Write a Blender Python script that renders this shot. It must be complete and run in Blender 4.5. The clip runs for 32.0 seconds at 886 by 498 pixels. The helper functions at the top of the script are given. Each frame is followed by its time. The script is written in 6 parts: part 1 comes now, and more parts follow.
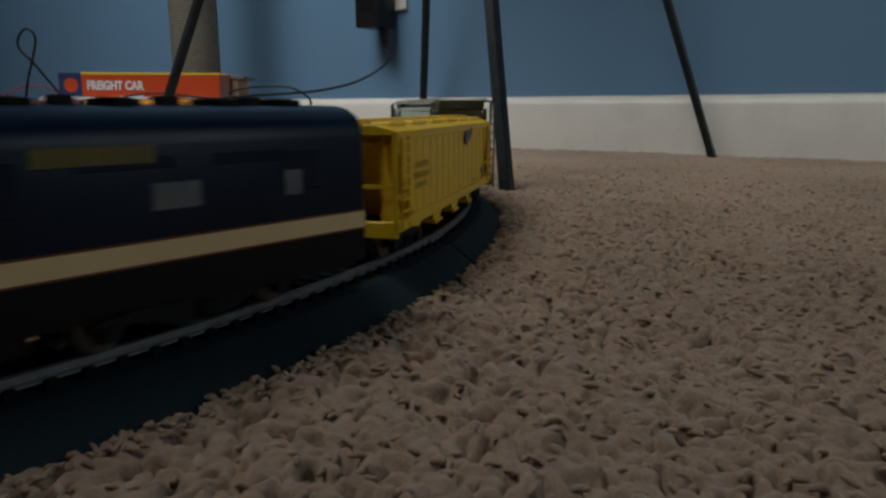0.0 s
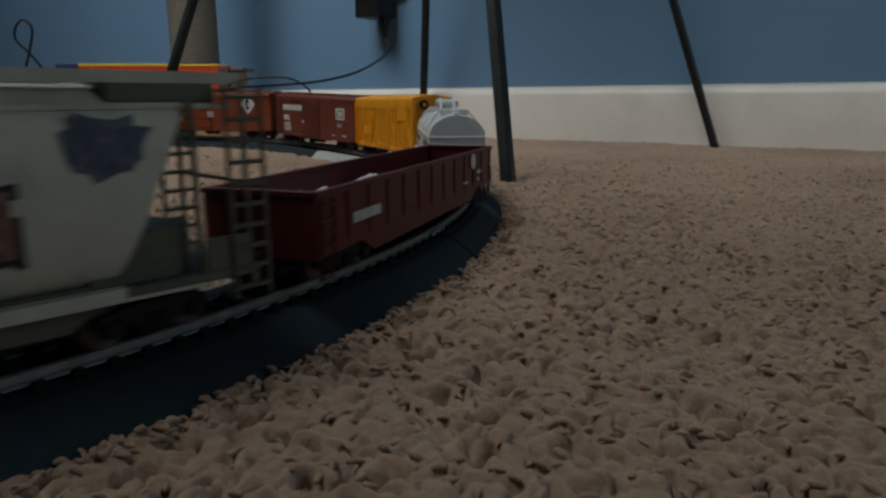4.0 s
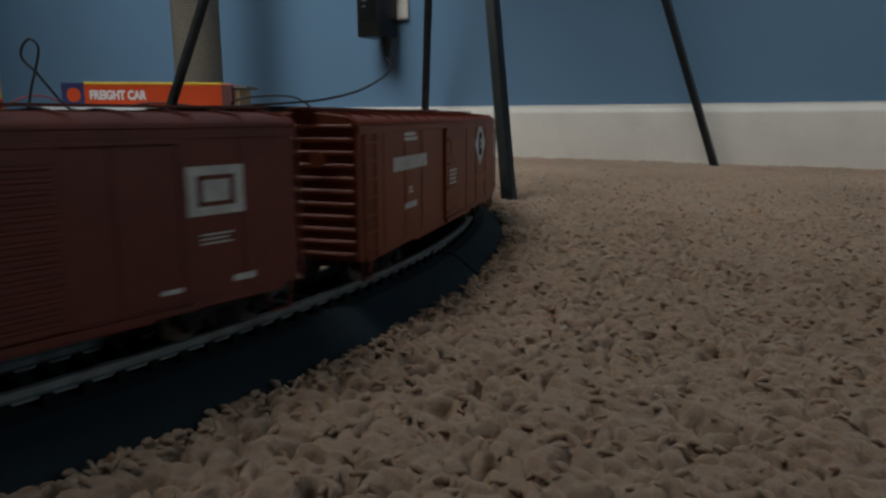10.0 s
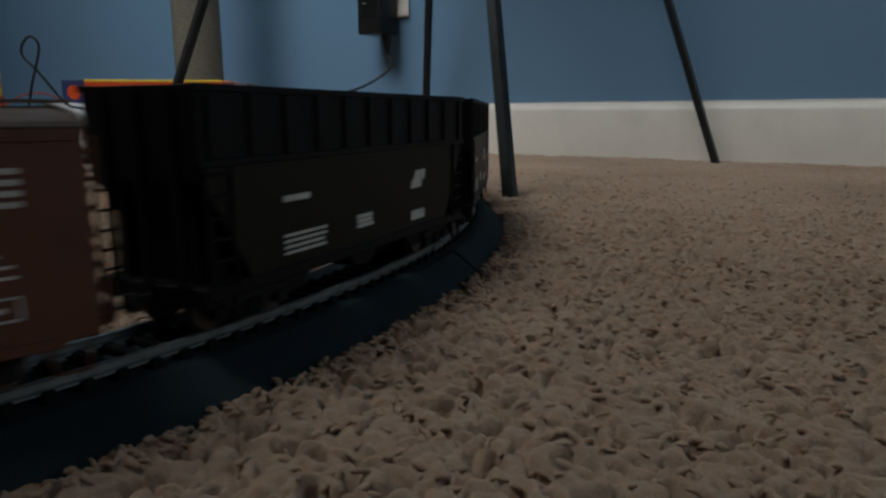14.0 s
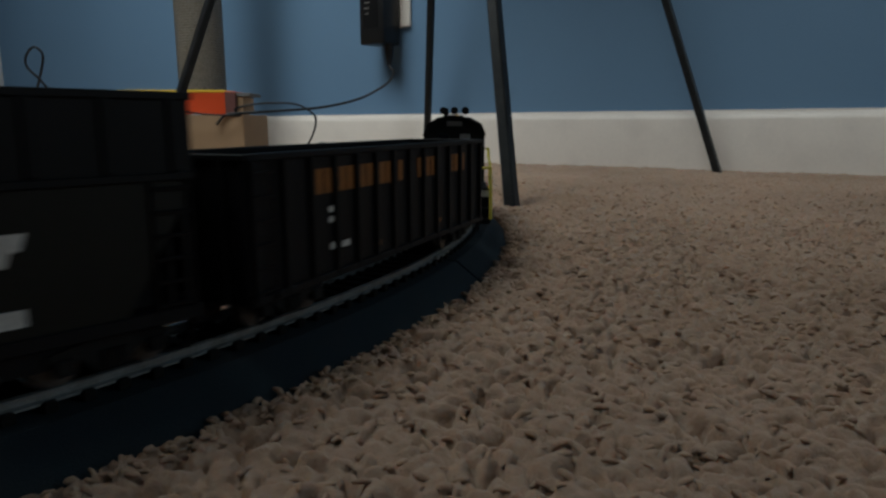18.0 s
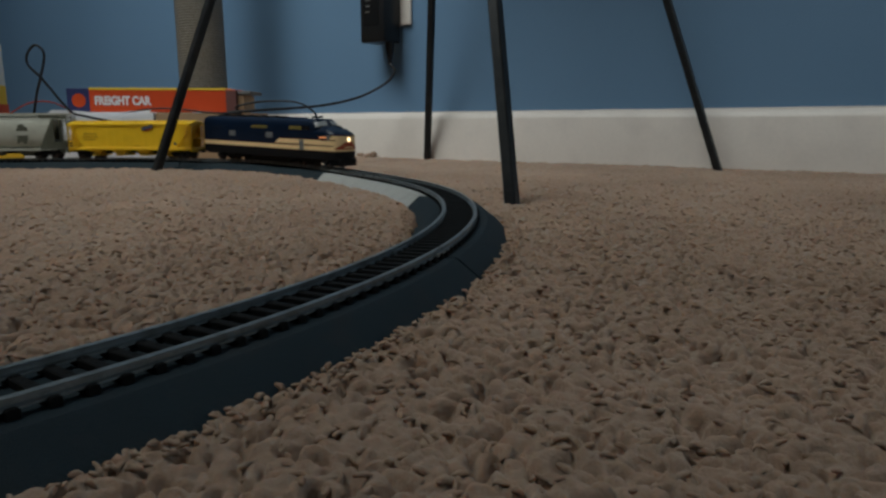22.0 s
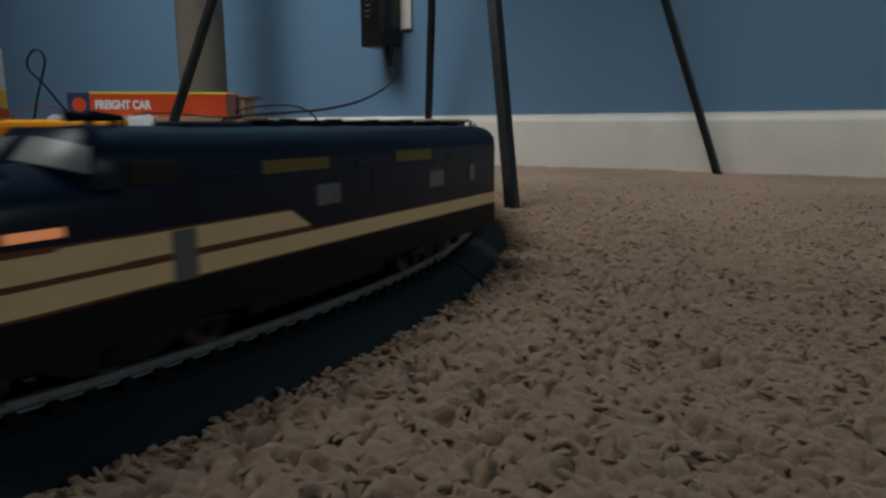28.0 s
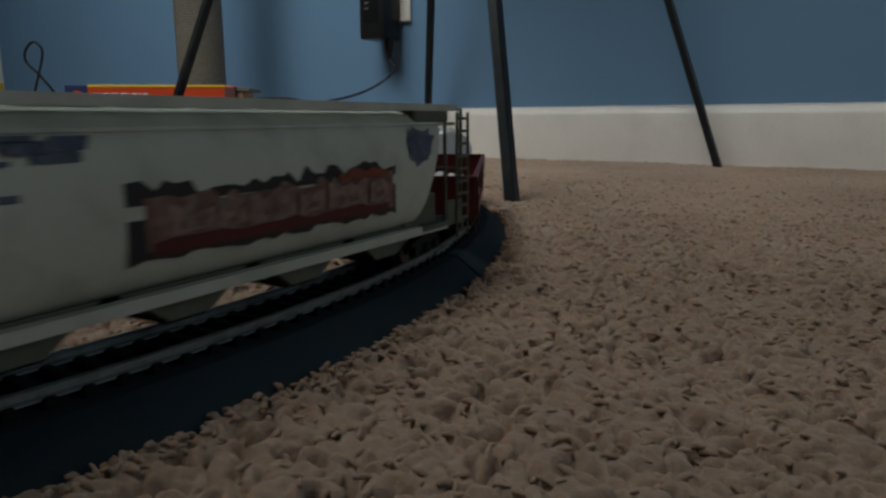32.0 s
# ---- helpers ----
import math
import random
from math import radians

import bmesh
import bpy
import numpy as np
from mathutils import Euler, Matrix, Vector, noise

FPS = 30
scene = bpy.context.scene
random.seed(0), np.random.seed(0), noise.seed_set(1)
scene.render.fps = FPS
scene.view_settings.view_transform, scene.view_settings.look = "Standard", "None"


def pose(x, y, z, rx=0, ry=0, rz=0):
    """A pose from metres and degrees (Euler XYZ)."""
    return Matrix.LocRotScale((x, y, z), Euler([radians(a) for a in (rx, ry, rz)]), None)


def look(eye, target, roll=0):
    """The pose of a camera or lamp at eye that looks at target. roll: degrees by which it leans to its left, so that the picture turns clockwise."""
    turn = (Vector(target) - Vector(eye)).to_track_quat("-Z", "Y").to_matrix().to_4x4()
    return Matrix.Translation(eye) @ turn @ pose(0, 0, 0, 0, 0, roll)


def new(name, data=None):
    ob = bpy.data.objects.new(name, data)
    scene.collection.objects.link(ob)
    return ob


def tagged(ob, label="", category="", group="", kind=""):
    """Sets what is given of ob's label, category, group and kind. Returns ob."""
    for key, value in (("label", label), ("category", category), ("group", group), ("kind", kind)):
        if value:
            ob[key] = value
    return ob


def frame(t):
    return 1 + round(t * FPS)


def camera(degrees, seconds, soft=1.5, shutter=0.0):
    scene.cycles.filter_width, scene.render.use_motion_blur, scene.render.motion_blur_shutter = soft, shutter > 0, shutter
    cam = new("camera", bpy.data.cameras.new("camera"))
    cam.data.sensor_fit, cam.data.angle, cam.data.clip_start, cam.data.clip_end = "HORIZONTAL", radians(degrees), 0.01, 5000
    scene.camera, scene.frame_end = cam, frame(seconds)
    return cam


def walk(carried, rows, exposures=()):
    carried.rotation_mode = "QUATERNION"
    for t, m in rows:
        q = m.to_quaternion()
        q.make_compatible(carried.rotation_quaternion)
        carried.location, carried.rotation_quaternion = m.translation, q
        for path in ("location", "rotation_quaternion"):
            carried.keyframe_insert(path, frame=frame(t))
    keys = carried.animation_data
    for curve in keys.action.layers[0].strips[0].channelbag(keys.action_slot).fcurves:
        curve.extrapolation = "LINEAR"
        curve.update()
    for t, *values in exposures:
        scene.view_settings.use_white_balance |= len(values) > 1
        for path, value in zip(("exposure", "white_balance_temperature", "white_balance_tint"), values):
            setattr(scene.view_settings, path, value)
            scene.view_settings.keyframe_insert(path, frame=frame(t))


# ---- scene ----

# ---------------------------------------------------------------- camera
cam = camera(66.2, 32.0, soft=2.6, shutter=0.6)
walk(cam, (
    (0, pose(0.0002, -0.0012, 0.0597, 78.30, -0.01, -0.44)),
    (0.5, pose(0.0000, 0.0031, 0.0601, 77.91, 0.16, -0.50)),
    (1, pose(-0.0002, 0.0037, 0.0599, 77.74, 0.07, -0.51)),
    (1.5, pose(-0.0000, 0.0038, 0.0597, 77.66, 0.10, -0.49)),
    (2, pose(0.0001, 0.0037, 0.0599, 77.66, 0.11, -0.46)),
    (2.5, pose(0.0001, 0.0036, 0.0599, 77.62, 0.10, -0.46)),
    (3, pose(-0.0000, 0.0037, 0.0597, 77.64, 0.09, -0.48)),
    (3.5, pose(0.0002, 0.0041, 0.0597, 77.52, 0.14, -0.44)),
    (5.5, pose(0.0002, 0.0028, 0.0597, 77.68, 0.20, -0.35)),
    (6, pose(-0.0001, 0.0026, 0.0599, 77.71, 0.21, -0.39)),
    (6.5, pose(0.0002, 0.0027, 0.0597, 77.95, 0.19, -0.37)),
    (7, pose(0.0002, 0.0015, 0.0600, 78.16, 0.16, -0.37)),
    (7.5, pose(0.0000, 0.0027, 0.0600, 78.24, 0.19, -0.38)),
    (8, pose(-0.0001, 0.0025, 0.0602, 78.29, 0.19, -0.37)),
    (8.5, pose(-0.0001, 0.0025, 0.0603, 78.27, 0.19, -0.37)),
    (9, pose(-0.0002, 0.0021, 0.0601, 78.40, 0.12, -0.33)),
    (9.5, pose(-0.0000, 0.0021, 0.0600, 78.60, 0.11, -0.30)),
    (10, pose(-0.0000, 0.0009, 0.0602, 79.00, 0.10, -0.30)),
    (10.5, pose(0.0003, -0.0019, 0.0599, 79.24, 0.09, -0.19)),
    (11, pose(-0.0001, 0.0026, 0.0601, 78.96, 0.13, -0.23)),
    (11.5, pose(0.0000, 0.0015, 0.0602, 78.80, 0.13, -0.24)),
    (12, pose(0.0002, 0.0016, 0.0601, 78.69, 0.16, -0.23)),
    (12.5, pose(0.0001, 0.0015, 0.0601, 78.68, 0.20, -0.24)),
    (13, pose(-0.0001, 0.0017, 0.0602, 78.65, 0.11, -0.27)),
    (13.5, pose(0.0000, 0.0014, 0.0600, 78.71, 0.12, -0.24)),
    (14, pose(-0.0002, 0.0012, 0.0601, 78.79, 0.12, -0.25)),
    (14.5, pose(-0.0001, 0.0013, 0.0602, 78.80, 0.10, -0.24)),
    (16.5, pose(0.0000, 0.0002, 0.0603, 79.74, 0.16, -0.09)),
    (17, pose(-0.0000, 0.0007, 0.0603, 80.02, 0.23, -0.08)),
    (17.5, pose(-0.0001, 0.0008, 0.0604, 79.52, 0.21, -0.08)),
    (18, pose(-0.0001, 0.0013, 0.0601, 79.57, 0.17, -0.09)),
    (18.5, pose(-0.0001, 0.0012, 0.0601, 79.59, 0.20, -0.09)),
    (19, pose(0.0001, -0.0002, 0.0602, 79.60, 0.17, -0.03)),
    (19.5, pose(0.0002, -0.0003, 0.0601, 79.52, 0.18, -0.03)),
    (20, pose(0.0000, -0.0002, 0.0602, 79.39, 0.18, -0.04)),
    (20.5, pose(0.0002, -0.0003, 0.0602, 79.26, 0.23, -0.01)),
    (21, pose(0.0001, -0.0003, 0.0599, 79.33, 0.13, -0.02)),
    (21.5, pose(-0.0001, 0.0011, 0.0602, 79.32, 0.21, -0.04)),
    (22, pose(-0.0000, -0.0000, 0.0600, 79.42, 0.17, -0.03)),
    (22.5, pose(-0.0000, 0.0000, 0.0600, 79.40, 0.16, -0.03)),
    (23, pose(-0.0000, 0.0000, 0.0600, 79.40, 0.16, -0.03)),
    (23.5, pose(0.0000, -0.0000, 0.0599, 79.43, 0.18, -0.03)),
    (24, pose(-0.0000, -0.0000, 0.0600, 79.48, 0.15, -0.04)),
    (24.5, pose(-0.0001, 0.0000, 0.0600, 79.45, 0.09, -0.04)),
    (25, pose(-0.0001, 0.0002, 0.0599, 79.41, 0.11, -0.05)),
    (25.5, pose(-0.0000, 0.0006, 0.0601, 79.34, 0.17, -0.04)),
    (27.5, pose(0.0001, 0.0000, 0.0602, 79.73, 0.19, -0.03)),
    (28, pose(0.0000, 0.0001, 0.0602, 79.74, 0.18, -0.03)),
    (28.5, pose(0.0000, 0.0001, 0.0602, 79.53, 0.20, -0.04)),
    (29, pose(0.0002, -0.0009, 0.0603, 79.36, 0.24, 0.00)),
    (29.5, pose(-0.0001, 0.0031, 0.0602, 78.97, 0.31, -0.13)),
    (30, pose(0.0000, 0.0018, 0.0603, 79.02, 0.25, -0.07)),
    (30.5, pose(0.0000, 0.0019, 0.0604, 79.02, 0.31, -0.09)),
    (31, pose(0.0000, -0.0009, 0.0600, 79.19, 0.17, -0.02)),
    (31.5, pose(-0.0000, 0.0013, 0.0601, 79.14, 0.19, -0.07)),
    (32, pose(0.0000, 0.0014, 0.0602, 79.15, 0.22, -0.07)),
), exposures=((0, 0.0), (32, 0.0)))

# ---------------------------------------------------------------- plan
# z = 0 is the top of the carpet; the rails' top lies at RAIL_Z.
RAIL_Z = 0.010
CX, CY = -0.447, 0.409            # centre of the curve beside the camera
RAD = 0.457                       # 18 inch radius
TH0 = 103.0                       # the half circle runs from TH0 down to TH0 - 180
STRAIGHT = 0.1464                 # length of the straights, tuned until the train's passes fit the view
SPEED = 0.10900
ARC = math.pi * RAD
LOOP = 2 * ARC + 2 * STRAIGHT
TAN = Vector((math.sin(radians(TH0 - 180)), -math.cos(radians(TH0 - 180))))   # along the near straight
C1 = Vector((CX, CY))
C2 = C1 + TAN * STRAIGHT
# wall: a point at its foot, its direction and the way into the room
W0 = Vector((0.062, 1.126))
WU = Vector((math.cos(radians(-34.3)), math.sin(radians(-34.3))))
WV = Vector((WU.y, -WU.x))


def room(u, v, z=0.0):
    p = W0 + WU * u + WV * v
    return Vector((p.x, p.y, z))


def rise(x, y):
    """Lift of carpet and track on the far side, shaped to fit the camera's view."""
    a = np.clip((-.03 - x) / .20, 0, 1)
    b = np.clip((y - .52) / .20, 0, 1) * np.clip((1.02 - y) / .08, 0, 1)
    return .0068 * a * a * (3 - 2 * a) * b * b * (3 - 2 * b)


def on_track(s, off=0.0):
    """Place and heading (radians) on the centre line at s metres from the start of the near curve; off: metres to the outside."""
    s %= LOOP
    if s < ARC or ARC + STRAIGHT <= s < 2 * ARC + STRAIGHT:
        c, th = (C1, radians(TH0) - s / RAD) if s < ARC else (C2, radians(TH0) - (s - STRAIGHT) / RAD)
        p = c + Vector((math.cos(th), math.sin(th))) * (RAD + off)
        return p, th - math.pi / 2
    if s < ARC + STRAIGHT:
        th, d, c, way = radians(TH0) - math.pi, s - ARC, C1, TAN
    else:
        th, d, c, way = radians(TH0), s - 2 * ARC - STRAIGHT, C2, -TAN
    p = c + Vector((math.cos(th), math.sin(th))) * (RAD + off) + way * d
    return p, th - math.pi / 2


# ---------------------------------------------------------------- light
world = bpy.data.worlds.new("sky")
scene.world = world
world.use_nodes = True
sky = world.node_tree.nodes.new("ShaderNodeTexSky")
sky.sky_type, sky.sun_disc, sky.sun_elevation, sky.sun_rotation = "NISHITA", False, radians(20), radians(200)
world.node_tree.links.new(sky.outputs[0], world.node_tree.nodes["Background"].inputs[0])
world.node_tree.nodes["Background"].inputs[1].default_value = 0.05


def area(name, place, target, sx, sy, watts, colour):
    lamp = bpy.data.lights.new(name, "AREA")
    lamp.shape, lamp.size, lamp.size_y, lamp.energy, lamp.color = "RECTANGLE", sx, sy, watts, colour
    ob = new(name, lamp)
    ob.matrix_world = look(place, target)
    return ob


# unseen key light set by the wall shadows, and an added side fill light
lamp = area("key_light", room(-.36, 1.22, 2.16), room(-.30, 0.0, 0.62), 1.40, 1.40, 13.9, (0.90, 0.97, 0.95))
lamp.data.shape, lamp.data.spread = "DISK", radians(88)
# fill light added to brighten the flanks that face right
area("side_fill_light", room(1.87, .36, 0.62), room(0.25, 0.50, 0.05), 0.58, 0.7, 2.15, (0.82, 0.96, 1.0))

# ---------------------------------------------------------------- materials


def nodes_of(name):
    m = bpy.data.materials.new(name)
    m.use_nodes = True
    nt = m.node_tree
    return m, nt, nt.nodes["Principled BSDF"]


def mat(name, colour, rough=0.5, metal=0.0, vary=0.12, grain=300.0, blotch=25.0, bump=0.05, dirt=None, dirt_amount=0.0, gloss=0.3, coat=0.0):
    """A surface with variation at two scales, fine bump, and blotches of a dirt colour."""
    m, nt, b = nodes_of(name)
    n, l = nt.nodes, nt.links
    co = n.new("ShaderNodeTexCoord")
    fine, wide = n.new("ShaderNodeTexNoise"), n.new("ShaderNodeTexNoise")
    fine.inputs["Scale"].default_value, fine.inputs["Detail"].default_value = grain, 4
    wide.inputs["Scale"].default_value, wide.inputs["Detail"].default_value = blotch, 5
    for t in (fine, wide):
        l.new(co.outputs["Object"], t.inputs["Vector"])
    mix = n.new("ShaderNodeMix")
    mix.data_type, mix.blend_type = "RGBA", "MULTIPLY"
    mix.inputs[0].default_value = 1.0
    ramp = n.new("ShaderNodeMapRange")
    ramp.inputs[1].default_value, ramp.inputs[2].default_value = 0.3, 0.7
    ramp.inputs[3].default_value, ramp.inputs[4].default_value = 1 - vary, 1 + vary
    avg = n.new("ShaderNodeMath")
    avg.operation = "MULTIPLY_ADD"
    avg.inputs[1].default_value, avg.inputs[2].default_value = 0.45, 0.0
    l.new(fine.outputs[0], avg.inputs[0])
    add = n.new("ShaderNodeMath")
    add.operation = "MULTIPLY_ADD"
    add.inputs[1].default_value = 0.55
    l.new(wide.outputs[0], add.inputs[0])
    l.new(avg.outputs[0], add.inputs[2])
    l.new(add.outputs[0], ramp.inputs[0])
    mix.inputs[6].default_value = (*colour, 1)
    l.new(ramp.outputs[0], mix.inputs[7])
    out = mix.outputs[2]
    if dirt:
        spots = n.new("ShaderNodeTexNoise")
        spots.inputs["Scale"].default_value, spots.inputs["Detail"].default_value = blotch * 2.3, 8
        l.new(co.outputs["Object"], spots.inputs["Vector"])
        cut = n.new("ShaderNodeMapRange")
        cut.inputs[1].default_value, cut.inputs[2].default_value = 0.48, 0.72
        cut.inputs[3].default_value, cut.inputs[4].default_value = 0.0, dirt_amount
        l.new(spots.outputs[0], cut.inputs[0])
        over = n.new("ShaderNodeMix")
        over.data_type = "RGBA"
        l.new(cut.outputs[0], over.inputs[0])
        l.new(out, over.inputs[6])
        over.inputs[7].default_value = (*dirt, 1)
        out = over.outputs[2]
    l.new(out, b.inputs["Base Color"])
    b.inputs["Metallic"].default_value = metal
    rr = n.new("ShaderNodeMapRange")
    rr.inputs[3].default_value, rr.inputs[4].default_value = max(0.05, rough - 0.1), min(1.0, rough + 0.1)
    l.new(wide.outputs[0], rr.inputs[0])
    l.new(rr.outputs[0], b.inputs["Roughness"])
    b.inputs["Specular IOR Level"].default_value = gloss
    b.inputs["Coat Weight"].default_value = coat
    if bump:
        bp = n.new("ShaderNodeBump")
        bp.inputs["Strength"].default_value, bp.inputs["Distance"].default_value = bump, 0.001
        l.new(fine.outputs[0], bp.inputs["Height"])
        l.new(bp.outputs[0], b.inputs["Normal"])
    return m


def glow(name, colour, strength):
    m, nt, b = nodes_of(name)
    b.inputs["Base Color"].default_value = (*colour, 1)
    b.inputs["Emission Color"].default_value = (*colour, 1)
    b.inputs["Emission Strength"].default_value = strength
    return m


def clear(name, colour, rough=0.05):
    m, nt, b = nodes_of(name)
    b.inputs["Base Color"].default_value = (*colour, 1)
    b.inputs["Roughness"].default_value = rough
    b.inputs["Transmission Weight"].default_value = 0.6
    b.inputs["IOR"].default_value = 1.45
    return m


M_wall = mat("blue_wall_paint", (0.128, 0.226, 0.352), 0.55, vary=0.07, grain=700, blotch=2.5, bump=0.12)
M_ceil = mat("ceiling_paint", (0.60, 0.60, 0.60), 0.8, vary=0.04, grain=300, blotch=3, bump=0.1)
M_base = mat("white_trim_paint", (0.71, 0.645, 0.59), 0.4, vary=0.05, grain=250, blotch=7, bump=0.06, dirt=(0.45, 0.40, 0.37), dirt_amount=0.25)
M_black_metal = mat("black_metal", (0.012, 0.013, 0.014), 0.42, vary=0.3, grain=900, blotch=30, bump=0.12, dirt=(0.05, 0.05, 0.05), dirt_amount=0.3)
M_roadbed = mat("dark_grey_roadbed_plastic", (0.015, 0.025, 0.032), 0.78, vary=0.25, grain=2500, blotch=40, bump=0.5, dirt=(0.03, 0.03, 0.03), dirt_amount=0.4, gloss=0.18)
M_greybed = mat("light_grey_roadbed_plastic", (0.36, 0.36, 0.34), 0.6, vary=0.12, grain=2500, blotch=40, bump=0.4, dirt=(0.22, 0.2, 0.18), dirt_amount=0.35)
M_tie = mat("black_tie_plastic", (0.007, 0.007, 0.007), 0.7, vary=0.35, grain=1500, blotch=90, bump=0.3, gloss=0.12)
M_rail = mat("nickel_rail", (0.25, 0.28, 0.29), 0.4, metal=0.7, vary=0.2, grain=1200, blotch=60, bump=0.05, dirt=(0.10, 0.09, 0.08), dirt_amount=0.7)
M_wheel = mat("dark_wheel_metal", (0.10, 0.09, 0.085), 0.45, metal=0.7, vary=0.2, grain=900, blotch=80)
M_truck = mat("black_truck_plastic", (0.007, 0.007, 0.007), 0.6, vary=0.4, grain=900, blotch=90, bump=0.2, gloss=0.2)
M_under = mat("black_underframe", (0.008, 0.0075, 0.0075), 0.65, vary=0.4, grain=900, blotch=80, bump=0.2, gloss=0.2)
M_blue = mat("dark_blue_enamel", (0.004, 0.0105, 0.026), 0.33, vary=0.15, grain=900, blotch=40, bump=0.03, gloss=0.22)
M_cream = mat("cream_enamel", (0.84, 0.60, 0.31), 0.42, vary=0.08, grain=900, blotch=60, bump=0.03)
M_red = mat("red_enamel", (0.36, 0.058, 0.022), 0.4, vary=0.12, grain=900, blotch=60, bump=0.03)
M_brownline = mat("brown_stripe_paint", (0.16, 0.045, 0.015), 0.45, vary=0.12, grain=900, blotch=60)
M_gold = mat("gold_lettering", (0.18, 0.14, 0.035), 0.45, vary=0.15, grain=1500, blotch=120, bump=0)
M_window = mat("dark_window_plastic", (0.008, 0.009, 0.011), 0.2, vary=0.1, grain=300, blotch=40, bump=0, gloss=0.3)
# pale base colour stands for light reflected in the panes
M_pane = mat("painted_glare_pane", (0.23, 0.23, 0.225), 0.4, vary=0.15, grain=200, blotch=60, bump=0, gloss=0.8)
M_sidepane = mat("grey_side_window", (0.15, 0.155, 0.155), 0.35, vary=0.25, grain=500, blotch=120, bump=0)
M_yellow = mat("yellow_plastic", (0.88, 0.535, 0.020), 0.45, vary=0.08, grain=700, blotch=35, bump=0.04, dirt=(0.52, 0.31, 0.015), dirt_amount=0.2)
M_grey = mat("grey_green_plastic", (0.506, 0.506, 0.425), 0.48, vary=0.08, grain=700, blotch=30, bump=0.04, dirt=(0.18, 0.17, 0.13), dirt_amount=0.35)
# dark olive carries both dirt and the shade of the hopper's ends
M_greyend = mat("dark_olive_grey_plastic", (0.105, 0.108, 0.080), 0.55, vary=0.3, grain=700, blotch=40, bump=0.05, dirt=(0.11, 0.11, 0.08), dirt_amount=0.5)
M_graf = mat("rust_brown_graffiti", (0.15, 0.075, 0.055), 0.5, vary=0.5, grain=260, blotch=120, bump=0, dirt=(0.28, 0.22, 0.19), dirt_amount=0.8)
M_grafpale = mat("dusty_pink_graffiti", (0.25, 0.155, 0.125), 0.5, vary=0.5, grain=400, blotch=160, bump=0, dirt=(0.10, 0.06, 0.05), dirt_amount=0.8)
M_grafdark = mat("black_graffiti_outline", (0.02, 0.018, 0.018), 0.5, vary=0.4, grain=300, blotch=120, bump=0)
M_slate = mat("slate_blue_print", (0.055, 0.075, 0.12), 0.5, vary=0.3, grain=500, blotch=150, bump=0, dirt=(0.2, 0.22, 0.25), dirt_amount=0.5)
M_oxide = mat("dark_red_plastic", (0.085, 0.012, 0.009), 0.5, vary=0.15, grain=700, blotch=40, bump=0.05)
M_white = mat("white_plastic", (0.66, 0.67, 0.67), 0.38, vary=0.05, grain=600, blotch=30, bump=0.04, dirt=(0.42, 0.40, 0.36), dirt_amount=0.3)
M_orange = mat("orange_yellow_plastic", (0.84, 0.335, 0.012), 0.45, vary=0.1, grain=700, blotch=35, bump=0.05, dirt=(0.30, 0.12, 0.01), dirt_amount=0.2)
M_ochre = mat("ochre_print", (0.55, 0.33, 0.02), 0.5, vary=0.3, grain=900, blotch=200, bump=0)
M_brown = mat("oxide_brown_plastic", (0.160, 0.040, 0.026), 0.48, vary=0.15, grain=700, blotch=35, bump=0.05, dirt=(0.07, 0.03, 0.022), dirt_amount=0.4)
M_rust = mat("red_brown_plastic", (0.21, 0.045, 0.019), 0.45, vary=0.15, grain=700, blotch=35, bump=0.05, dirt=(0.09, 0.028, 0.018), dirt_amount=0.4)
M_umber = mat("umber_brown_plastic", (0.135, 0.053, 0.032), 0.48, vary=0.15, grain=700, blotch=35, bump=0.05, dirt=(0.06, 0.03, 0.022), dirt_amount=0.4)
# grey in this brown paints the sheen of the umber car's roof
M_roofgrey = mat("grey_brown_roof_sheen", (0.12, 0.085, 0.07), 0.4, vary=0.2, grain=500, blotch=50, bump=0.05)
M_black = mat("black_plastic", (0.006, 0.006, 0.007), 0.55, vary=0.25, grain=700, blotch=40, bump=0.05, gloss=0.16)
M_olive = mat("blackish_green_plastic", (0.010, 0.0095, 0.007), 0.55, vary=0.25, grain=700, blotch=40, bump=0.05, gloss=0.2)
M_enamel = mat("black_green_enamel", (0.009, 0.0105, 0.009), 0.4, vary=0.2, grain=700, blotch=40, bump=0.04, gloss=0.28)
M_sill = mat("white_sill_paint", (0.80, 0.79, 0.76), 0.45, vary=0.12, grain=900, blotch=90, bump=0)
M_letter = mat("white_lettering", (0.58, 0.57, 0.54), 0.5, vary=0.25, grain=1400, blotch=220, bump=0)
M_amber = mat("amber_print", (0.24, 0.092, 0.018), 0.5, vary=0.35, grain=900, blotch=200, bump=0)
M_rail_yellow = mat("yellow_handrail_paint", (0.50, 0.42, 0.06), 0.45, vary=0.15, grain=900, blotch=120, bump=0)
M_brass = mat("brass", (0.55, 0.35, 0.12), 0.3, metal=0.9, vary=0.1, grain=400, blotch=90)
M_boxred = mat("orange_red_card", (0.56, 0.062, 0.014), 0.5, vary=0.06, grain=500, blotch=20, bump=0.03)
M_boxblue = mat("navy_card", (0.03, 0.035, 0.11), 0.5, vary=0.1, grain=500, blotch=20, bump=0.03)
M_boxyellow = mat("yellow_card", (0.72, 0.46, 0.04), 0.5, vary=0.06, grain=500, blotch=20, bump=0.03)
M_card = mat("brown_cardboard", (0.34, 0.22, 0.13), 0.8, vary=0.1, grain=600, blotch=30, bump=0.15)
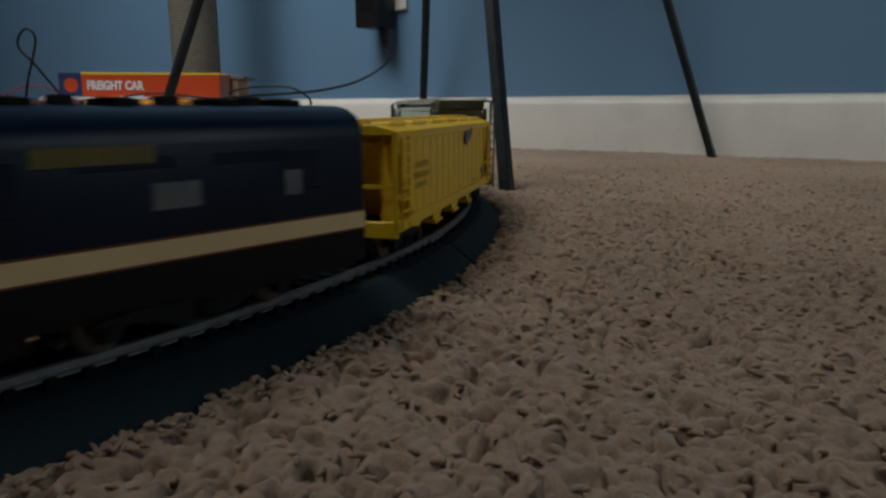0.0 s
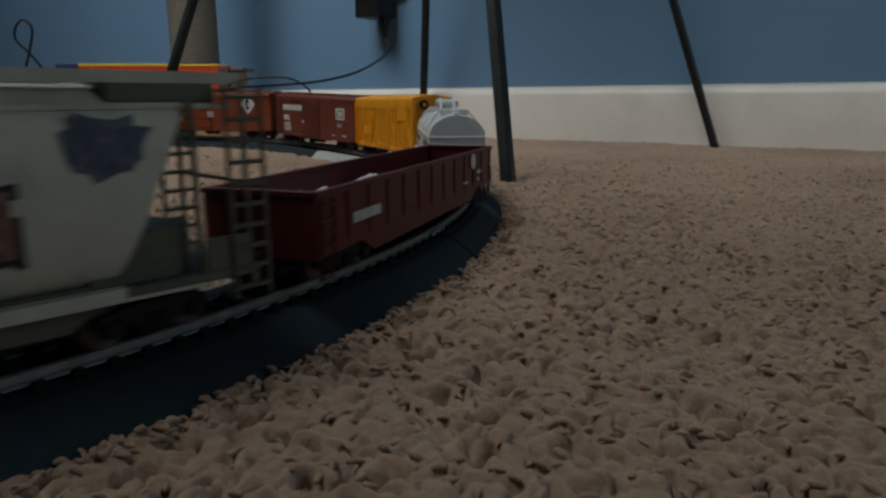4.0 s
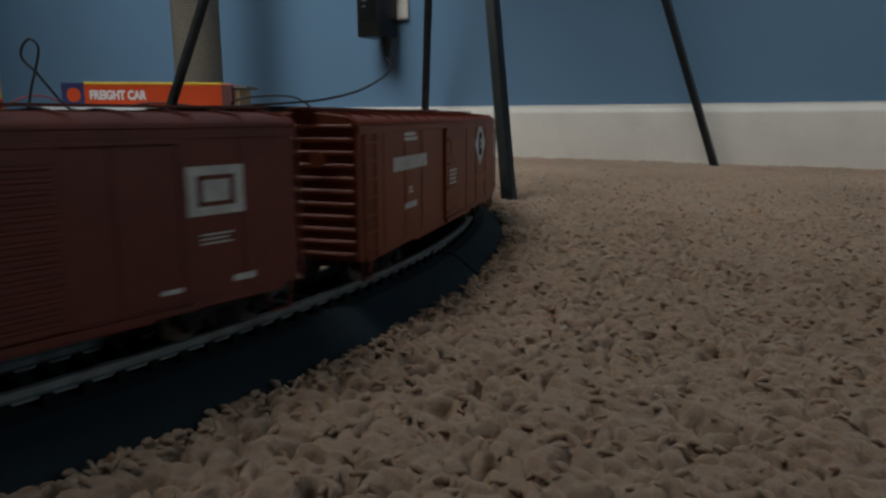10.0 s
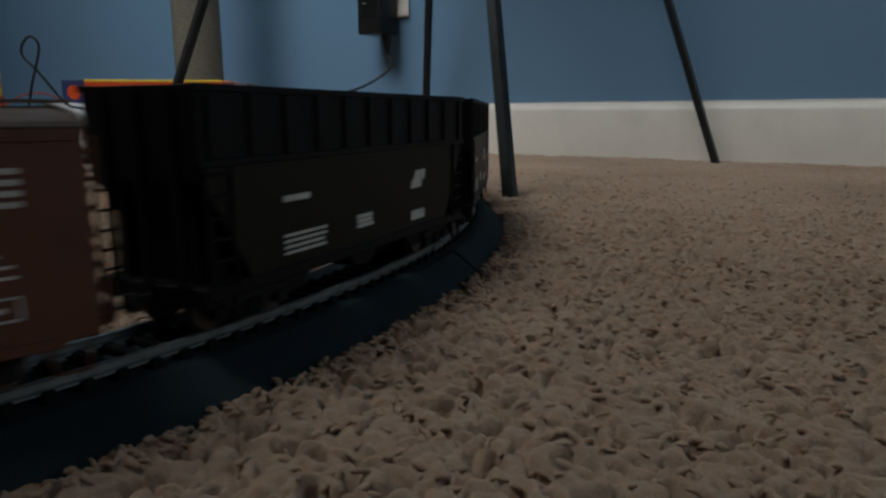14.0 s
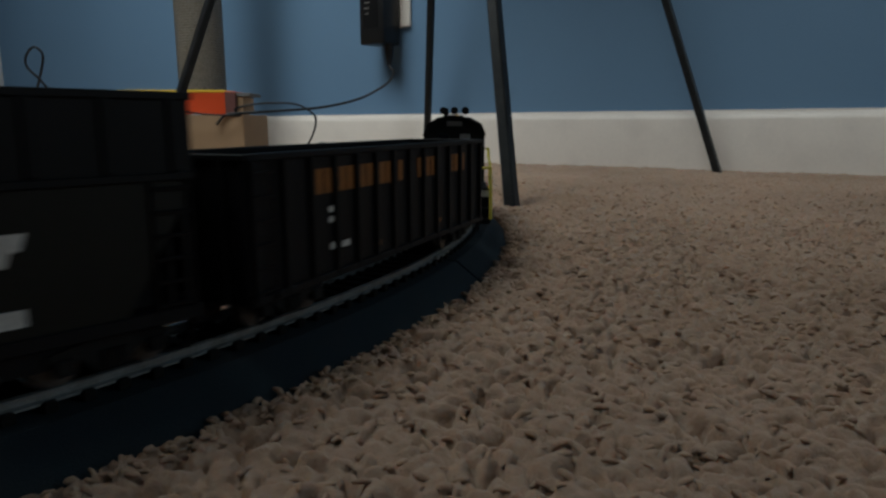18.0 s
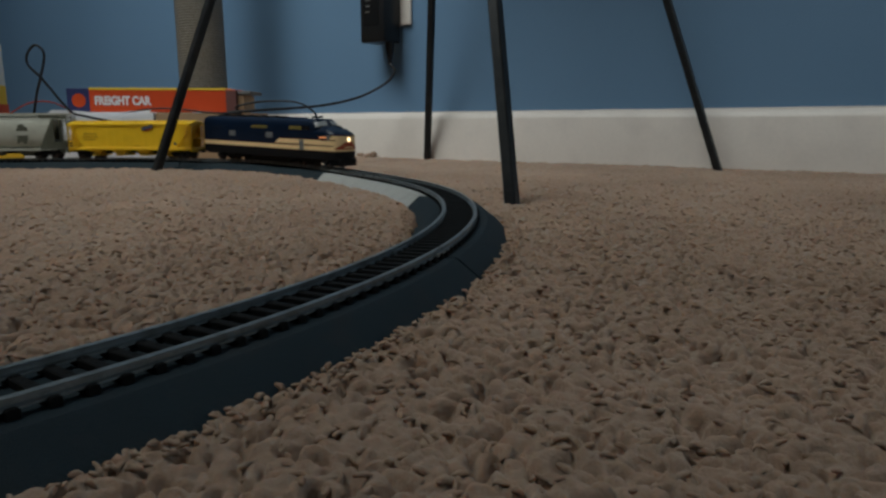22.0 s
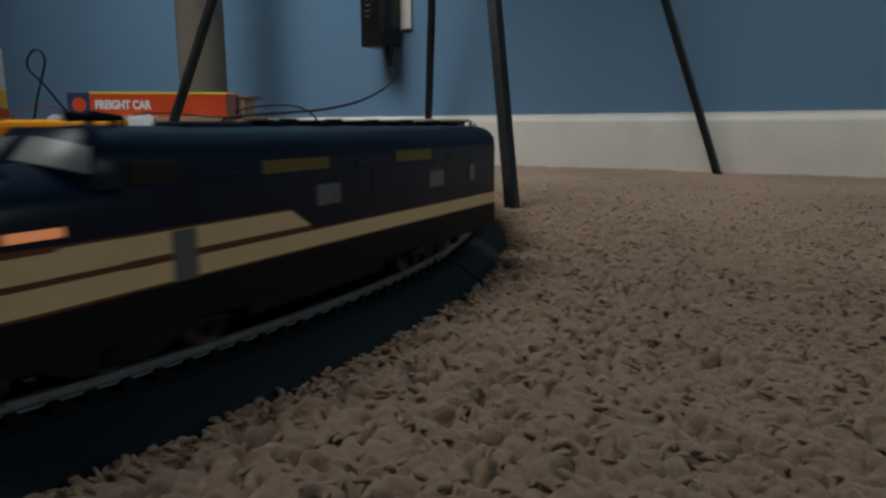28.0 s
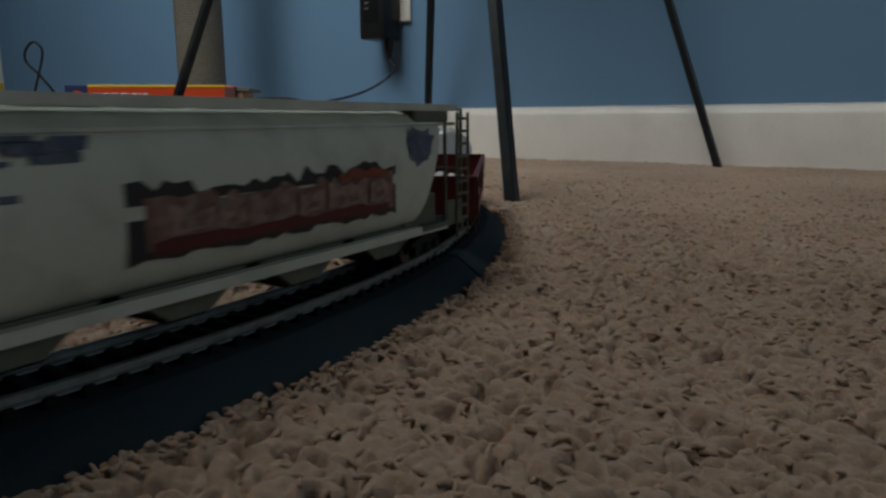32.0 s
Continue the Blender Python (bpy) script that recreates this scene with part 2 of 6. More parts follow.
M_paper = mat("white_paper", (0.70, 0.69, 0.70), 0.7, vary=0.05, grain=400, blotch=25, bump=0.08)
M_pack = mat("black_plastic_case", (0.013, 0.013, 0.014), 0.35, vary=0.2, grain=900, blotch=60, bump=0.1)
M_cable = mat("black_cable_rubber", (0.012, 0.012, 0.014), 0.5, vary=0.2, grain=900, blotch=80, bump=0.05)
M_redwire = mat("red_wire", (0.30, 0.03, 0.03), 0.5, vary=0.15, grain=900, blotch=80, bump=0.05)
M_lump = mat("grey_felt", (0.16, 0.155, 0.15), 0.9, vary=0.2, grain=500, blotch=60, bump=0.4)
M_lime = mat("lime_green_plastic", (0.33, 0.50, 0.05), 0.5, vary=0.1, grain=500, blotch=40)
M_lamp = glow("lit_headlamp", (1.0, 0.70, 0.38), 2.4)
M_lampred = glow("amber_marker_light", (1.0, 0.36, 0.14), .30)


def sisal():
    m, nt, b = nodes_of("grey_sisal_rope")
    n, l = nt.nodes, nt.links
    co, w, no = n.new("ShaderNodeTexCoord"), n.new("ShaderNodeTexNoise"), n.new("ShaderNodeTexNoise")
    for t, s in ((w, 420), (no, 40)):
        t.inputs["Scale"].default_value, t.inputs["Detail"].default_value = s, 6
        l.new(co.outputs["Object"], t.inputs["Vector"])
    r = n.new("ShaderNodeValToRGB")
    r.color_ramp.elements[0].position, r.color_ramp.elements[1].position = 0.3, 0.7
    r.color_ramp.elements[0].color, r.color_ramp.elements[1].color = (0.12, 0.107, 0.090, 1), (0.25, 0.225, 0.195, 1)
    l.new(w.outputs[0], r.inputs[0])
    l.new(r.outputs[0], b.inputs["Base Color"])
    b.inputs["Roughness"].default_value = 0.95
    bp = n.new("ShaderNodeBump")
    bp.inputs["Strength"].default_value, bp.inputs["Distance"].default_value = 0.6, 0.002
    l.new(w.outputs[0], bp.inputs["Height"])
    l.new(bp.outputs[0], b.inputs["Normal"])
    return m


def carpet():
    m, nt, b = nodes_of("brown_carpet_yarn")
    n, l = nt.nodes, nt.links
    geo, co, no, big = n.new("ShaderNodeNewGeometry"), n.new("ShaderNodeTexCoord"), n.new("ShaderNodeTexNoise"), n.new("ShaderNodeTexNoise")
    for t, s in ((no, 380), (big, 7)):
        t.inputs["Scale"].default_value, t.inputs["Detail"].default_value = s, 6
        l.new(co.outputs["Object"], t.inputs["Vector"])
    add = n.new("ShaderNodeMath")
    add.operation = "MULTIPLY_ADD"
    add.inputs[1].default_value = 0.5
    l.new(no.outputs[0], add.inputs[0])
    half = n.new("ShaderNodeMath")
    half.operation = "MULTIPLY_ADD"
    half.inputs[1].default_value = 0.16
    l.new(geo.outputs["Random Per Island"], half.inputs[0])
    l.new(big.outputs[0], half.inputs[2])
    half2 = n.new("ShaderNodeMath")
    half2.operation = "MULTIPLY"
    half2.inputs[1].default_value = 0.6
    l.new(half.outputs[0], half2.inputs[0])
    l.new(half2.outputs[0], add.inputs[2])
    r = n.new("ShaderNodeValToRGB")
    r.color_ramp.elements[0].position, r.color_ramp.elements[1].position = 0.25, 0.95
    r.color_ramp.elements[0].color, r.color_ramp.elements[1].color = (0.170, 0.116, 0.085, 1), (0.420, 0.300, 0.226, 1)
    l.new(add.outputs[0], r.inputs[0])
    l.new(r.outputs[0], b.inputs["Base Color"])
    b.inputs["Roughness"].default_value = 0.95
    b.inputs["Specular IOR Level"].default_value = 0.15
    b.inputs["Subsurface Weight"].default_value, b.inputs["Subsurface Scale"].default_value = 0.55, 0.0022
    b.inputs["Subsurface Radius"].default_value = (1.0, 0.62, 0.42)
    bp = n.new("ShaderNodeBump")
    bp.inputs["Strength"].default_value, bp.inputs["Distance"].default_value = 0.40, 0.0016
    fine = n.new("ShaderNodeTexNoise")
    fine.inputs["Scale"].default_value, fine.inputs["Detail"].default_value = 700, 5
    l.new(co.outputs["Object"], fine.inputs["Vector"])
    l.new(fine.outputs[0], bp.inputs["Height"])
    l.new(bp.outputs[0], b.inputs["Normal"])
    return m


M_sisal, M_carpet = sisal(), carpet()

# ---------------------------------------------------------------- mesh helpers


def part(name, bm, material, parent=None, label="", smooth=35, m=None):
    """Link a bmesh as one mesh object under a thing or a part."""
    me = bpy.data.meshes.new(name)
    bmesh.ops.recalc_face_normals(bm, faces=bm.faces[:])
    bm.to_mesh(me)
    bm.free()
    if smooth:
        me.polygons.foreach_set("use_smooth", [True] * len(me.polygons))
        me.set_sharp_from_angle(angle=radians(smooth))
    me.materials.append(material)
    ob = new(name, me)
    ob.parent = parent
    if m is not None:
        ob.matrix_basis = m
    if label:
        ob["label"] = label
    return ob


def share(name, src, parent, m, label=""):
    ob = new(name, src.data)
    ob.parent, ob.matrix_basis = parent, m
    if label:
        ob["label"] = label
    return ob


def thing(name, m, label, category, group="", kind=""):
    ob = new(name)
    ob.empty_display_size = 0.02
    ob.matrix_basis = m
    return tagged(ob, label, category, group, kind)


def bx(x0, x1, y0, y1, z0, z1, bm=None, bevel=0.0, seg=1):
    """A box, bevelled, in bm or a new bmesh."""
    b = bmesh.new()
    bmesh.ops.create_cube(b, size=1)
    bmesh.ops.transform(b, verts=b.verts[:], matrix=Matrix.Translation(((x0 + x1) / 2, (y0 + y1) / 2, (z0 + z1) / 2)) @ Matrix.Diagonal((abs(x1 - x0), abs(y1 - y0), abs(z1 - z0), 1)))
    if bevel:
        bmesh.ops.bevel(b, geom=b.edges[:], offset=bevel, segments=seg, affect="EDGES", profile=0.5)
    return merge(bm, b)


def merge(bm, b, m=None):
    if m is not None:
        bmesh.ops.transform(b, verts=b.verts[:], matrix=m)
    if bm is None:
        return b
    at = {}
    for v in b.verts:
        at[v] = bm.verts.new(v.co)
    for f in b.faces:
        bm.faces.new([at[v] for v in f.verts])
    b.free()
    return bm


def tube(a, b, r, bm=None, seg=8, r2=None, caps=True):
    """A round bar from a to b."""
    a, b = Vector(a), Vector(b)
    c = bmesh.new()
    bmesh.ops.create_cone(c, cap_ends=caps, segments=seg, radius1=r, radius2=r if r2 is None else r2, depth=(b - a).length)
    return merge(bm, c, Matrix.Translation((a + b) / 2) @ (b - a).to_track_quat("Z", "Y").to_matrix().to_4x4())


def rod(points, r, bm=None, seg=6):
    """A bar that bends at points, one ring at each."""
    pts = [Vector(p) for p in points]
    c = bm if bm is not None else bmesh.new()
    rings = []
    up = Vector((0.13, 0.21, 0.97)).normalized()
    for i, p in enumerate(pts):
        d = (pts[min(i + 1, len(pts) - 1)] - pts[max(i - 1, 0)]).normalized()
        x = d.cross(up)
        if x.length < 0.05:
            x = d.cross(Vector((1, 0, 0)))
        x.normalize()
        y = d.cross(x)
        rings.append([c.verts.new(p + (x * math.cos(k * math.tau / seg) + y * math.sin(k * math.tau / seg)) * r) for k in range(seg)])
    for a, b in zip(rings, rings[1:]):
        for k in range(seg):
            c.faces.new((a[k], a[(k + 1) % seg], b[(k + 1) % seg], b[k]))
    c.faces.new(rings[0][::-1])
    c.faces.new(rings[-1])
    return c


def prism(profile, x0, x1, bm=None, axis="x", bevel=0.0):
    """A closed outline in (y, z) drawn out along x; axis "y": an outline in (x, z) drawn out along y."""
    c = bmesh.new()
    put = (lambda x, p: (x, p[0], p[1])) if axis == "x" else (lambda x, p: (p[0], x, p[1]))
    a = [c.verts.new(put(x0, p)) for p in profile]
    b = [c.verts.new(put(x1, p)) for p in profile]
    n = len(profile)
    for i in range(n):
        c.faces.new((a[i], a[(i + 1) % n], b[(i + 1) % n], b[i]))
    c.faces.new(a[::-1])
    c.faces.new(b)
    if bevel:
        bmesh.ops.recalc_face_normals(c, faces=c.faces[:])
        bmesh.ops.bevel(c, geom=[e for e in c.edges if e.calc_face_angle(0) > 0.6], offset=bevel, segments=1, affect="EDGES", profile=0.5)
    return merge(bm, c)


def loft(sections, bm=None, caps=True):
    """Skin through lists of 3D points, all of one length."""
    c = bmesh.new()
    rings = [[c.verts.new(p) for p in s] for s in sections]
    n = len(rings[0])
    for a, b in zip(rings, rings[1:]):
        for k in range(n):
            c.faces.new((a[k], a[(k + 1) % n], b[(k + 1) % n], b[k]))
    if caps:
        c.faces.new(rings[0][::-1])
        c.faces.new(rings[-1])
    return merge(bm, c)


def curve_points(points, n=8):
    """A smooth line through points (Catmull-Rom)."""
    p = [Vector(a) for a in points]
    p = [2 * p[0] - p[1]] + p + [2 * p[-1] - p[-2]]
    out = []
    for i in range(1, len(p) - 2):
        for k in range(n):
            t = k / n
            out.append(0.5 * ((2 * p[i]) + (p[i + 1] - p[i - 1]) * t + (2 * p[i - 1] - 5 * p[i] + 4 * p[i + 1] - p[i + 2]) * t * t + (3 * p[i] - p[i - 1] - 3 * p[i + 1] + p[i + 2]) * t ** 3))
    out.append(p[-2])
    return out


def words(text, size, material, parent, m, label="", squeeze=1.0, bold=0.0):
    """Lettering as a thin mesh; m: its lower left corner, x along the line, z out of the surface."""
    cu = bpy.data.curves.new("lettering", "FONT")
    cu.body, cu.size, cu.extrude, cu.offset = text, size, 0.0002, bold
    ob = bpy.data.objects.new("lettering", cu)
    scene.collection.objects.link(ob)
    me = bpy.data.meshes.new_from_object(ob.evaluated_get(bpy.context.evaluated_depsgraph_get()))
    bpy.data.objects.remove(ob)
    me.materials.clear()
    me.materials.append(material)
    out = new("lettering", me)
    out.parent, out.matrix_basis = parent, m @ Matrix.Diagonal((squeeze, 1, 1, 1))
    if label:
        out["label"] = label
    return out

# ---------------------------------------------------------------- room


def quad_wall(name, pts, thick_dir, material, label):
    """A wall of four corners with thickness along thick_dir."""
    b = bmesh.new()
    a = [b.verts.new(p) for p in pts]
    c = [b.verts.new(Vector(p) + Vector(thick_dir)) for p in pts]
    for i in range(4):
        b.faces.new((a[i], a[(i + 1) % 4], c[(i + 1) % 4], c[i]))
    b.faces.new(a)
    b.faces.new(c[::-1])
    return tagged(part(name, b, material, smooth=0), label, name.split("_")[0], kind="structure")


U0, U1, V1, H = -2.3, 1.9, 2.6, 2.4
out3 = -Vector((WV.x, WV.y, 0)) * 0.1
quad_wall("wall_north", [room(U0 - .1, 0, -.02), room(U1 + .1, 0, -.02), room(U1 + .1, 0, H), room(U0 - .1, 0, H)], out3, M_wall, "blue painted plain wall above a white baseboard")
outu = Vector((WU.x, WU.y, 0)) * 0.1
quad_wall("wall_west", [room(U0, 0, -.02), room(U0, V1, -.02), room(U0, V1, H), room(U0, 0, H)], -outu, M_wall, "plain blue painted side wall of the room")
quad_wall("wall_south", [room(U0 - .1, V1, -.02), room(U1 + .1, V1, -.02), room(U1 + .1, V1, H), room(U0 - .1, V1, H)], -out3, M_wall, "plain blue painted wall behind the track")
# unseen side wall with an opening added for the fill light, in four pieces
va, vb, za, zb = .06, .66, 0.26, 0.98
east = bmesh.new()
for v0, v1, z0, z1 in ((0, va, -.02, H), (vb, V1, -.02, H), (va, vb, -.02, za), (va, vb, zb, H)):
    a = [room(U1, v0, z0), room(U1, v1, z0), room(U1, v1, z1), room(U1, v0, z1)]
    lo, hi = [east.verts.new(p) for p in a], [east.verts.new(p + outu) for p in a]
    for i in range(4):
        east.faces.new((lo[i], lo[(i + 1) % 4], hi[(i + 1) % 4], hi[i]))
    east.faces.new(lo)
    east.faces.new(hi[::-1])
tagged(part("wall_east", east, M_wall, smooth=0), "plain blue wall with an opening added for the fill light", "wall", kind="structure")
quad_wall("ceiling", [room(U0 - .1, -.1, H), room(U1 + .1, -.1, H), room(U1 + .1, V1 + .1, H), room(U0 - .1, V1 + .1, H)], (0, 0, .1), M_ceil, "plain white painted ceiling of the room")

# unseen fitting, added only to go with the key light
spot = tagged(new("added_lamp_fitting"), "white lamp fitting added out of view under the ceiling", "pendant light")
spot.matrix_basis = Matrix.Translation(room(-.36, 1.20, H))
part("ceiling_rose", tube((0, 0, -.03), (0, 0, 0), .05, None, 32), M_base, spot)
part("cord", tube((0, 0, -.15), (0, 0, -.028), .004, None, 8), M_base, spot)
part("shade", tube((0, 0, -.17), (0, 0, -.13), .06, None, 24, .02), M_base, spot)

# baseboard: eased top edge, along the blue wall
bb = bmesh.new()
prof = [(0.0, -0.015), (0.013, -0.015), (0.013, 0.064), (0.011, 0.070), (0.006, 0.0745), (0.0, 0.0755)]
n_bb = 80
secs = []
for i in range(n_bb + 1):
    u = U0 + (U1 - U0) * i / n_bb
    wob = 0.0006 * noise.noise((u * 9, 3.1, 0.5))
    secs.append([room(u, v + 0.0005, z + (wob if z > 0.05 else 0)) for v, z in prof])
tagged(part("baseboard", loft(secs, bb), M_base, smooth=50), "white painted wooden baseboard with an eased top edge", "baseboard", kind="structure")
cb = bmesh.new()
rod([room(U0 + (U1 - U0) * i / 120, 0.0012, 0.0762 + 0.0006 * noise.noise((i * .7, 0, 0))) for i in range(121)], 0.0011, cb, 5)
tagged(part("trim", cb, M_base), "thin bead of caulk along the baseboard's top", "trim", kind="structure")

# ---------------------------------------------------------------- carpet
LATTICE = np.random.default_rng(21).uniform(-1, 1, (64, 64, 8))


def smooth_noise(x, y, size, layer):
    """Value noise with lumps of that size in metres, from -1 to 1."""
    c, s = math.cos(.7 + layer * 1.13), math.sin(.7 + layer * 1.13)
    u, v = (x * c + y * s) / size + layer * 7.31, (y * c - x * s) / size + layer * 3.77
    i, j = np.floor(u).astype(int), np.floor(v).astype(int)
    f, g = u - i, v - j
    f, g = f * f * (3 - 2 * f), g * g * (3 - 2 * g)
    a = LATTICE[:, :, layer % 8]
    i0, i1, j0, j1 = i % 64, (i + 1) % 64, j % 64, (j + 1) % 64
    return (a[i0, j0] * (1 - f) + a[i1, j0] * f) * (1 - g) + (a[i0, j1] * (1 - f) + a[i1, j1] * f) * g


def track_distance(x, y):
    """Distance to the track's centre line, for arrays."""
    a = (x - C1.x) * TAN.x + (y - C1.y) * TAN.y
    side = np.abs((x - C1.x) * TAN.y - (y - C1.y) * TAN.x)
    d1 = np.abs(np.hypot(x - C1.x, y - C1.y) - RAD)
    d2 = np.abs(np.hypot(x - C2.x, y - C2.y) - RAD)
    return np.where(a <= 0, d1, np.where(a >= STRAIGHT, d2, np.abs(side - RAD)))


def scatter(i, j, k):
    """A number from 0 to 1 for each cell of a grid."""
    a = np.sin(i * 127.1 + j * 311.7 + k * 74.7) * 43758.5453
    return a - np.floor(a)


def tufts(x, y, pitch, radius, drop, uneven, missing, layer):
    """Rounded yarn ends on a loose grid; some stand higher, some are trodden flat and leave a pit."""
    gi, gj = np.floor(x / pitch), np.floor(y / pitch)
    out = np.full(x.shape, -.0072)
    for a in (-1, 0, 1):
        for b in (-1, 0, 1):
            i, j = gi + a, gj + b
            cx, cy = (i + .5 + .62 * (scatter(i, j, layer) - .5)) * pitch, (j + .5 + .62 * (scatter(i, j, layer + 1) - .5)) * pitch
            turn, slim = scatter(i, j, layer + 2) * math.pi, .75 + .75 * scatter(i, j, layer + 3)
            dx, dy = x - cx, y - cy
            u, v = dx * np.cos(turn) + dy * np.sin(turn), dy * np.cos(turn) - dx * np.sin(turn)
            q = (u * slim) ** 2 + (v / slim) ** 2
            top = uneven * (scatter(i, j, layer + 4) - .5) - np.where(scatter(i, j, layer + 5) < missing, .0026 + .0030 * scatter(i, j, layer + 6), 0)
            h = top - drop * (q / radius ** 2) ** 1.7
            # soft union with the tufts before it
            m = np.maximum(out, h)
            out = m + .00032 * np.log(np.exp((out - m) / .00032) + np.exp((h - m) / .00032))
    return out


def carpet_height(x, y):
    """Knobbly matted tufts with open pits between some of them."""
    wx = x + .0026 * smooth_noise(x, y, .0080, 3) + .0010 * smooth_noise(x, y, .0034, 6)
    wy = y + .0026 * smooth_noise(x, y, .0080, 4) + .0010 * smooth_noise(x, y, .0034, 7)
    h = -.0008 + .0009 * smooth_noise(x, y, .07, 0) + .0008 * smooth_noise(wx, wy, .0150, 1)
    h = h + tufts(wx, wy, .0033, .0026, .0036, .0013, .24, 1) + .00040 * smooth_noise(x, y, .0016, 4) + .00055 * smooth_noise(x, y, .0030, 5)
    near = track_distance(x, y)
    # tufts curl over the foot of the roadbed, then the pile drops away under it
    d = near + .0022 * smooth_noise(x, y, .0075, 2) + .0012 * smooth_noise(x, y, .0050, 4)
    h = np.where(near < .034, np.maximum(h, -.0042), h)
    fall = np.clip((.0285 - d) / .0070, 0, 1)
    return h - .011 * fall * fall * (3 - 2 * fall) + rise(x, y)


def sheet(name, gx, gy, height):
    nx, ny = len(gx), len(gy)
    X, Y = np.meshgrid(gx, gy)
    co = np.stack([X.ravel(), Y.ravel(), height(X, Y).ravel()], 1)
    i = np.arange((nx - 1) * (ny - 1))
    a = (i // (nx - 1)) * nx + i % (nx - 1)
    f = np.stack([a, a + 1, a + nx + 1, a + nx], 1).astype(np.int32)
    me = bpy.data.meshes.new(name)
    me.vertices.add(len(co))
    me.vertices.foreach_set("co", co.ravel())
    me.loops.add(f.size)
    me.loops.foreach_set("vertex_index", f.ravel())
    me.polygons.add(len(f))
    me.polygons.foreach_set("loop_start", np.arange(0, f.size, 4, dtype=np.int32))
    me.polygons.foreach_set("loop_total", np.full(len(f), 4, dtype=np.int32))
    me.polygons.foreach_set("use_smooth", np.ones(len(f), dtype=bool))
    me.update(calc_edges=True)
    me.materials.append(M_carpet)
    return new(name, me)


tagged(sheet("floor", np.linspace(-3.2, 3.4, 90), np.linspace(-3.6, 3.2, 90), lambda x, y: -.0125 + 0 * x), "brown carpet backing covering the whole floor", "carpet", kind="structure")
# the pile, finer where the eye is near
for x0, x1, y0, y1, step in ((-.16, .42, .045, .44, .0008), (-.62, -.16, .12, .44, .0013), (-.62, .66, .44, .80, .0018), (-1.30, .90, .80, 1.62, .0040), (-2.3, -.62, -.9, .80, .011), (-.62, -.16, -.9, .12, .011), (-.16, .42, -.9, .045, .009), (.42, 1.8, -.9, .44, .008), (.66, 1.8, .44, .80, .011)):
    tagged(sheet("carpet_pile", np.linspace(x0, x1, int((x1 - x0) / step) + 1), np.linspace(y0, y1, int((y1 - y0) / step) + 1), carpet_height), "matted brown cut-pile carpet with small pits", "carpet", kind="stuff")


def yarn_ends(name, n, x0, x1, y0, y1, seed, rim, label):
    """Short bent strands of yarn that lie over the pile; rim: only along the foot of the track, curling over it."""
    g = np.random.default_rng(seed)
    x, y = g.uniform(x0, x1, n), g.uniform(y0, y1, n)
    d = track_distance(x, y)
    keep = (d > .0275) & (d < .0345) if rim else (d > .0315) & (g.uniform(0, 1, n) < np.clip(1.12 - 1.45 * np.hypot(x, y), 0, .8))
    x, y = x[keep], y[keep]
    n = len(x)
    z = carpet_height(x, y)
    turn = g.uniform(0, math.tau, n)
    size, thick, lift = g.uniform(.0026, .0050, n), g.uniform(.00055, .00110, n), g.uniform(-.05, .40, n)
    if rim:
        size, lift = size * .8, lift * .6 + .25
    bend = g.uniform(-1.1, 1.1, n)
    rings, sides = 4, 5
    co = np.zeros((n, rings * sides + 1, 3))
    px, py, pz = x.copy(), y.copy(), z - (.0006 if rim else .0008)
    for r in range(rings):
        k = r / (rings - 1)
        a = turn + bend * k
        if r:
            px, py = px + np.cos(a) * size / rings * np.cos(lift), py + np.sin(a) * size / rings * np.cos(lift)
            pz = pz + size / rings * np.sin(lift) * (1.5 - 1.3 * k) + (.0007 if r == 1 else 0)
        rad = thick * (1 - .45 * k)
        for i in range(sides):
            t = math.tau * i / sides
            co[:, r * sides + i] = np.stack([px - np.sin(a) * rad * math.cos(t), py + np.cos(a) * rad * math.cos(t), pz + rad * math.sin(t)], 1)
    co[:, -1] = np.stack([px + np.cos(a) * thick * .5, py + np.sin(a) * thick * .5, pz], 1)
    faces = [(r * sides + i, r * sides + (i + 1) % sides, (r + 1) * sides + (i + 1) % sides) for r in range(rings - 1) for i in range(sides)]
    faces += [(r * sides + i, (r + 1) * sides + (i + 1) % sides, (r + 1) * sides + i) for r in range(rings - 1) for i in range(sides)]
    faces += [((rings - 1) * sides + i, (rings - 1) * sides + (i + 1) % sides, rings * sides) for i in range(sides)]
    f = (np.array(faces, dtype=np.int32)[None] + (np.arange(n, dtype=np.int32) * (rings * sides + 1))[:, None, None]).reshape(-1, 3)
    me = bpy.data.meshes.new(name)
    me.vertices.add(n * (rings * sides + 1))
    me.vertices.foreach_set("co", co.ravel())
    me.loops.add(f.size)
    me.loops.foreach_set("vertex_index", f.ravel())
    me.polygons.add(len(f))
    me.polygons.foreach_set("loop_start", np.arange(0, f.size, 3, dtype=np.int32))
    me.polygons.foreach_set("loop_total", np.full(len(f), 3, dtype=np.int32))
    me.polygons.foreach_set("use_smooth", np.ones(len(f), dtype=bool))
    me.update(calc_edges=True)
    me.materials.append(M_carpet)
    return tagged(new(name, me), label, "carpet", kind="stuff")


yarn_ends("carpet_yarn", 42000, -.50, .44, .05, .75, 5, False, "short bent yarn ends lying over the brown pile")
yarn_ends("carpet_yarn", 26000, -.16, .10, .08, .46, 6, True, "brown yarn ends curling over the foot of the track")

# ---------------------------------------------------------------- stool that stands over the track


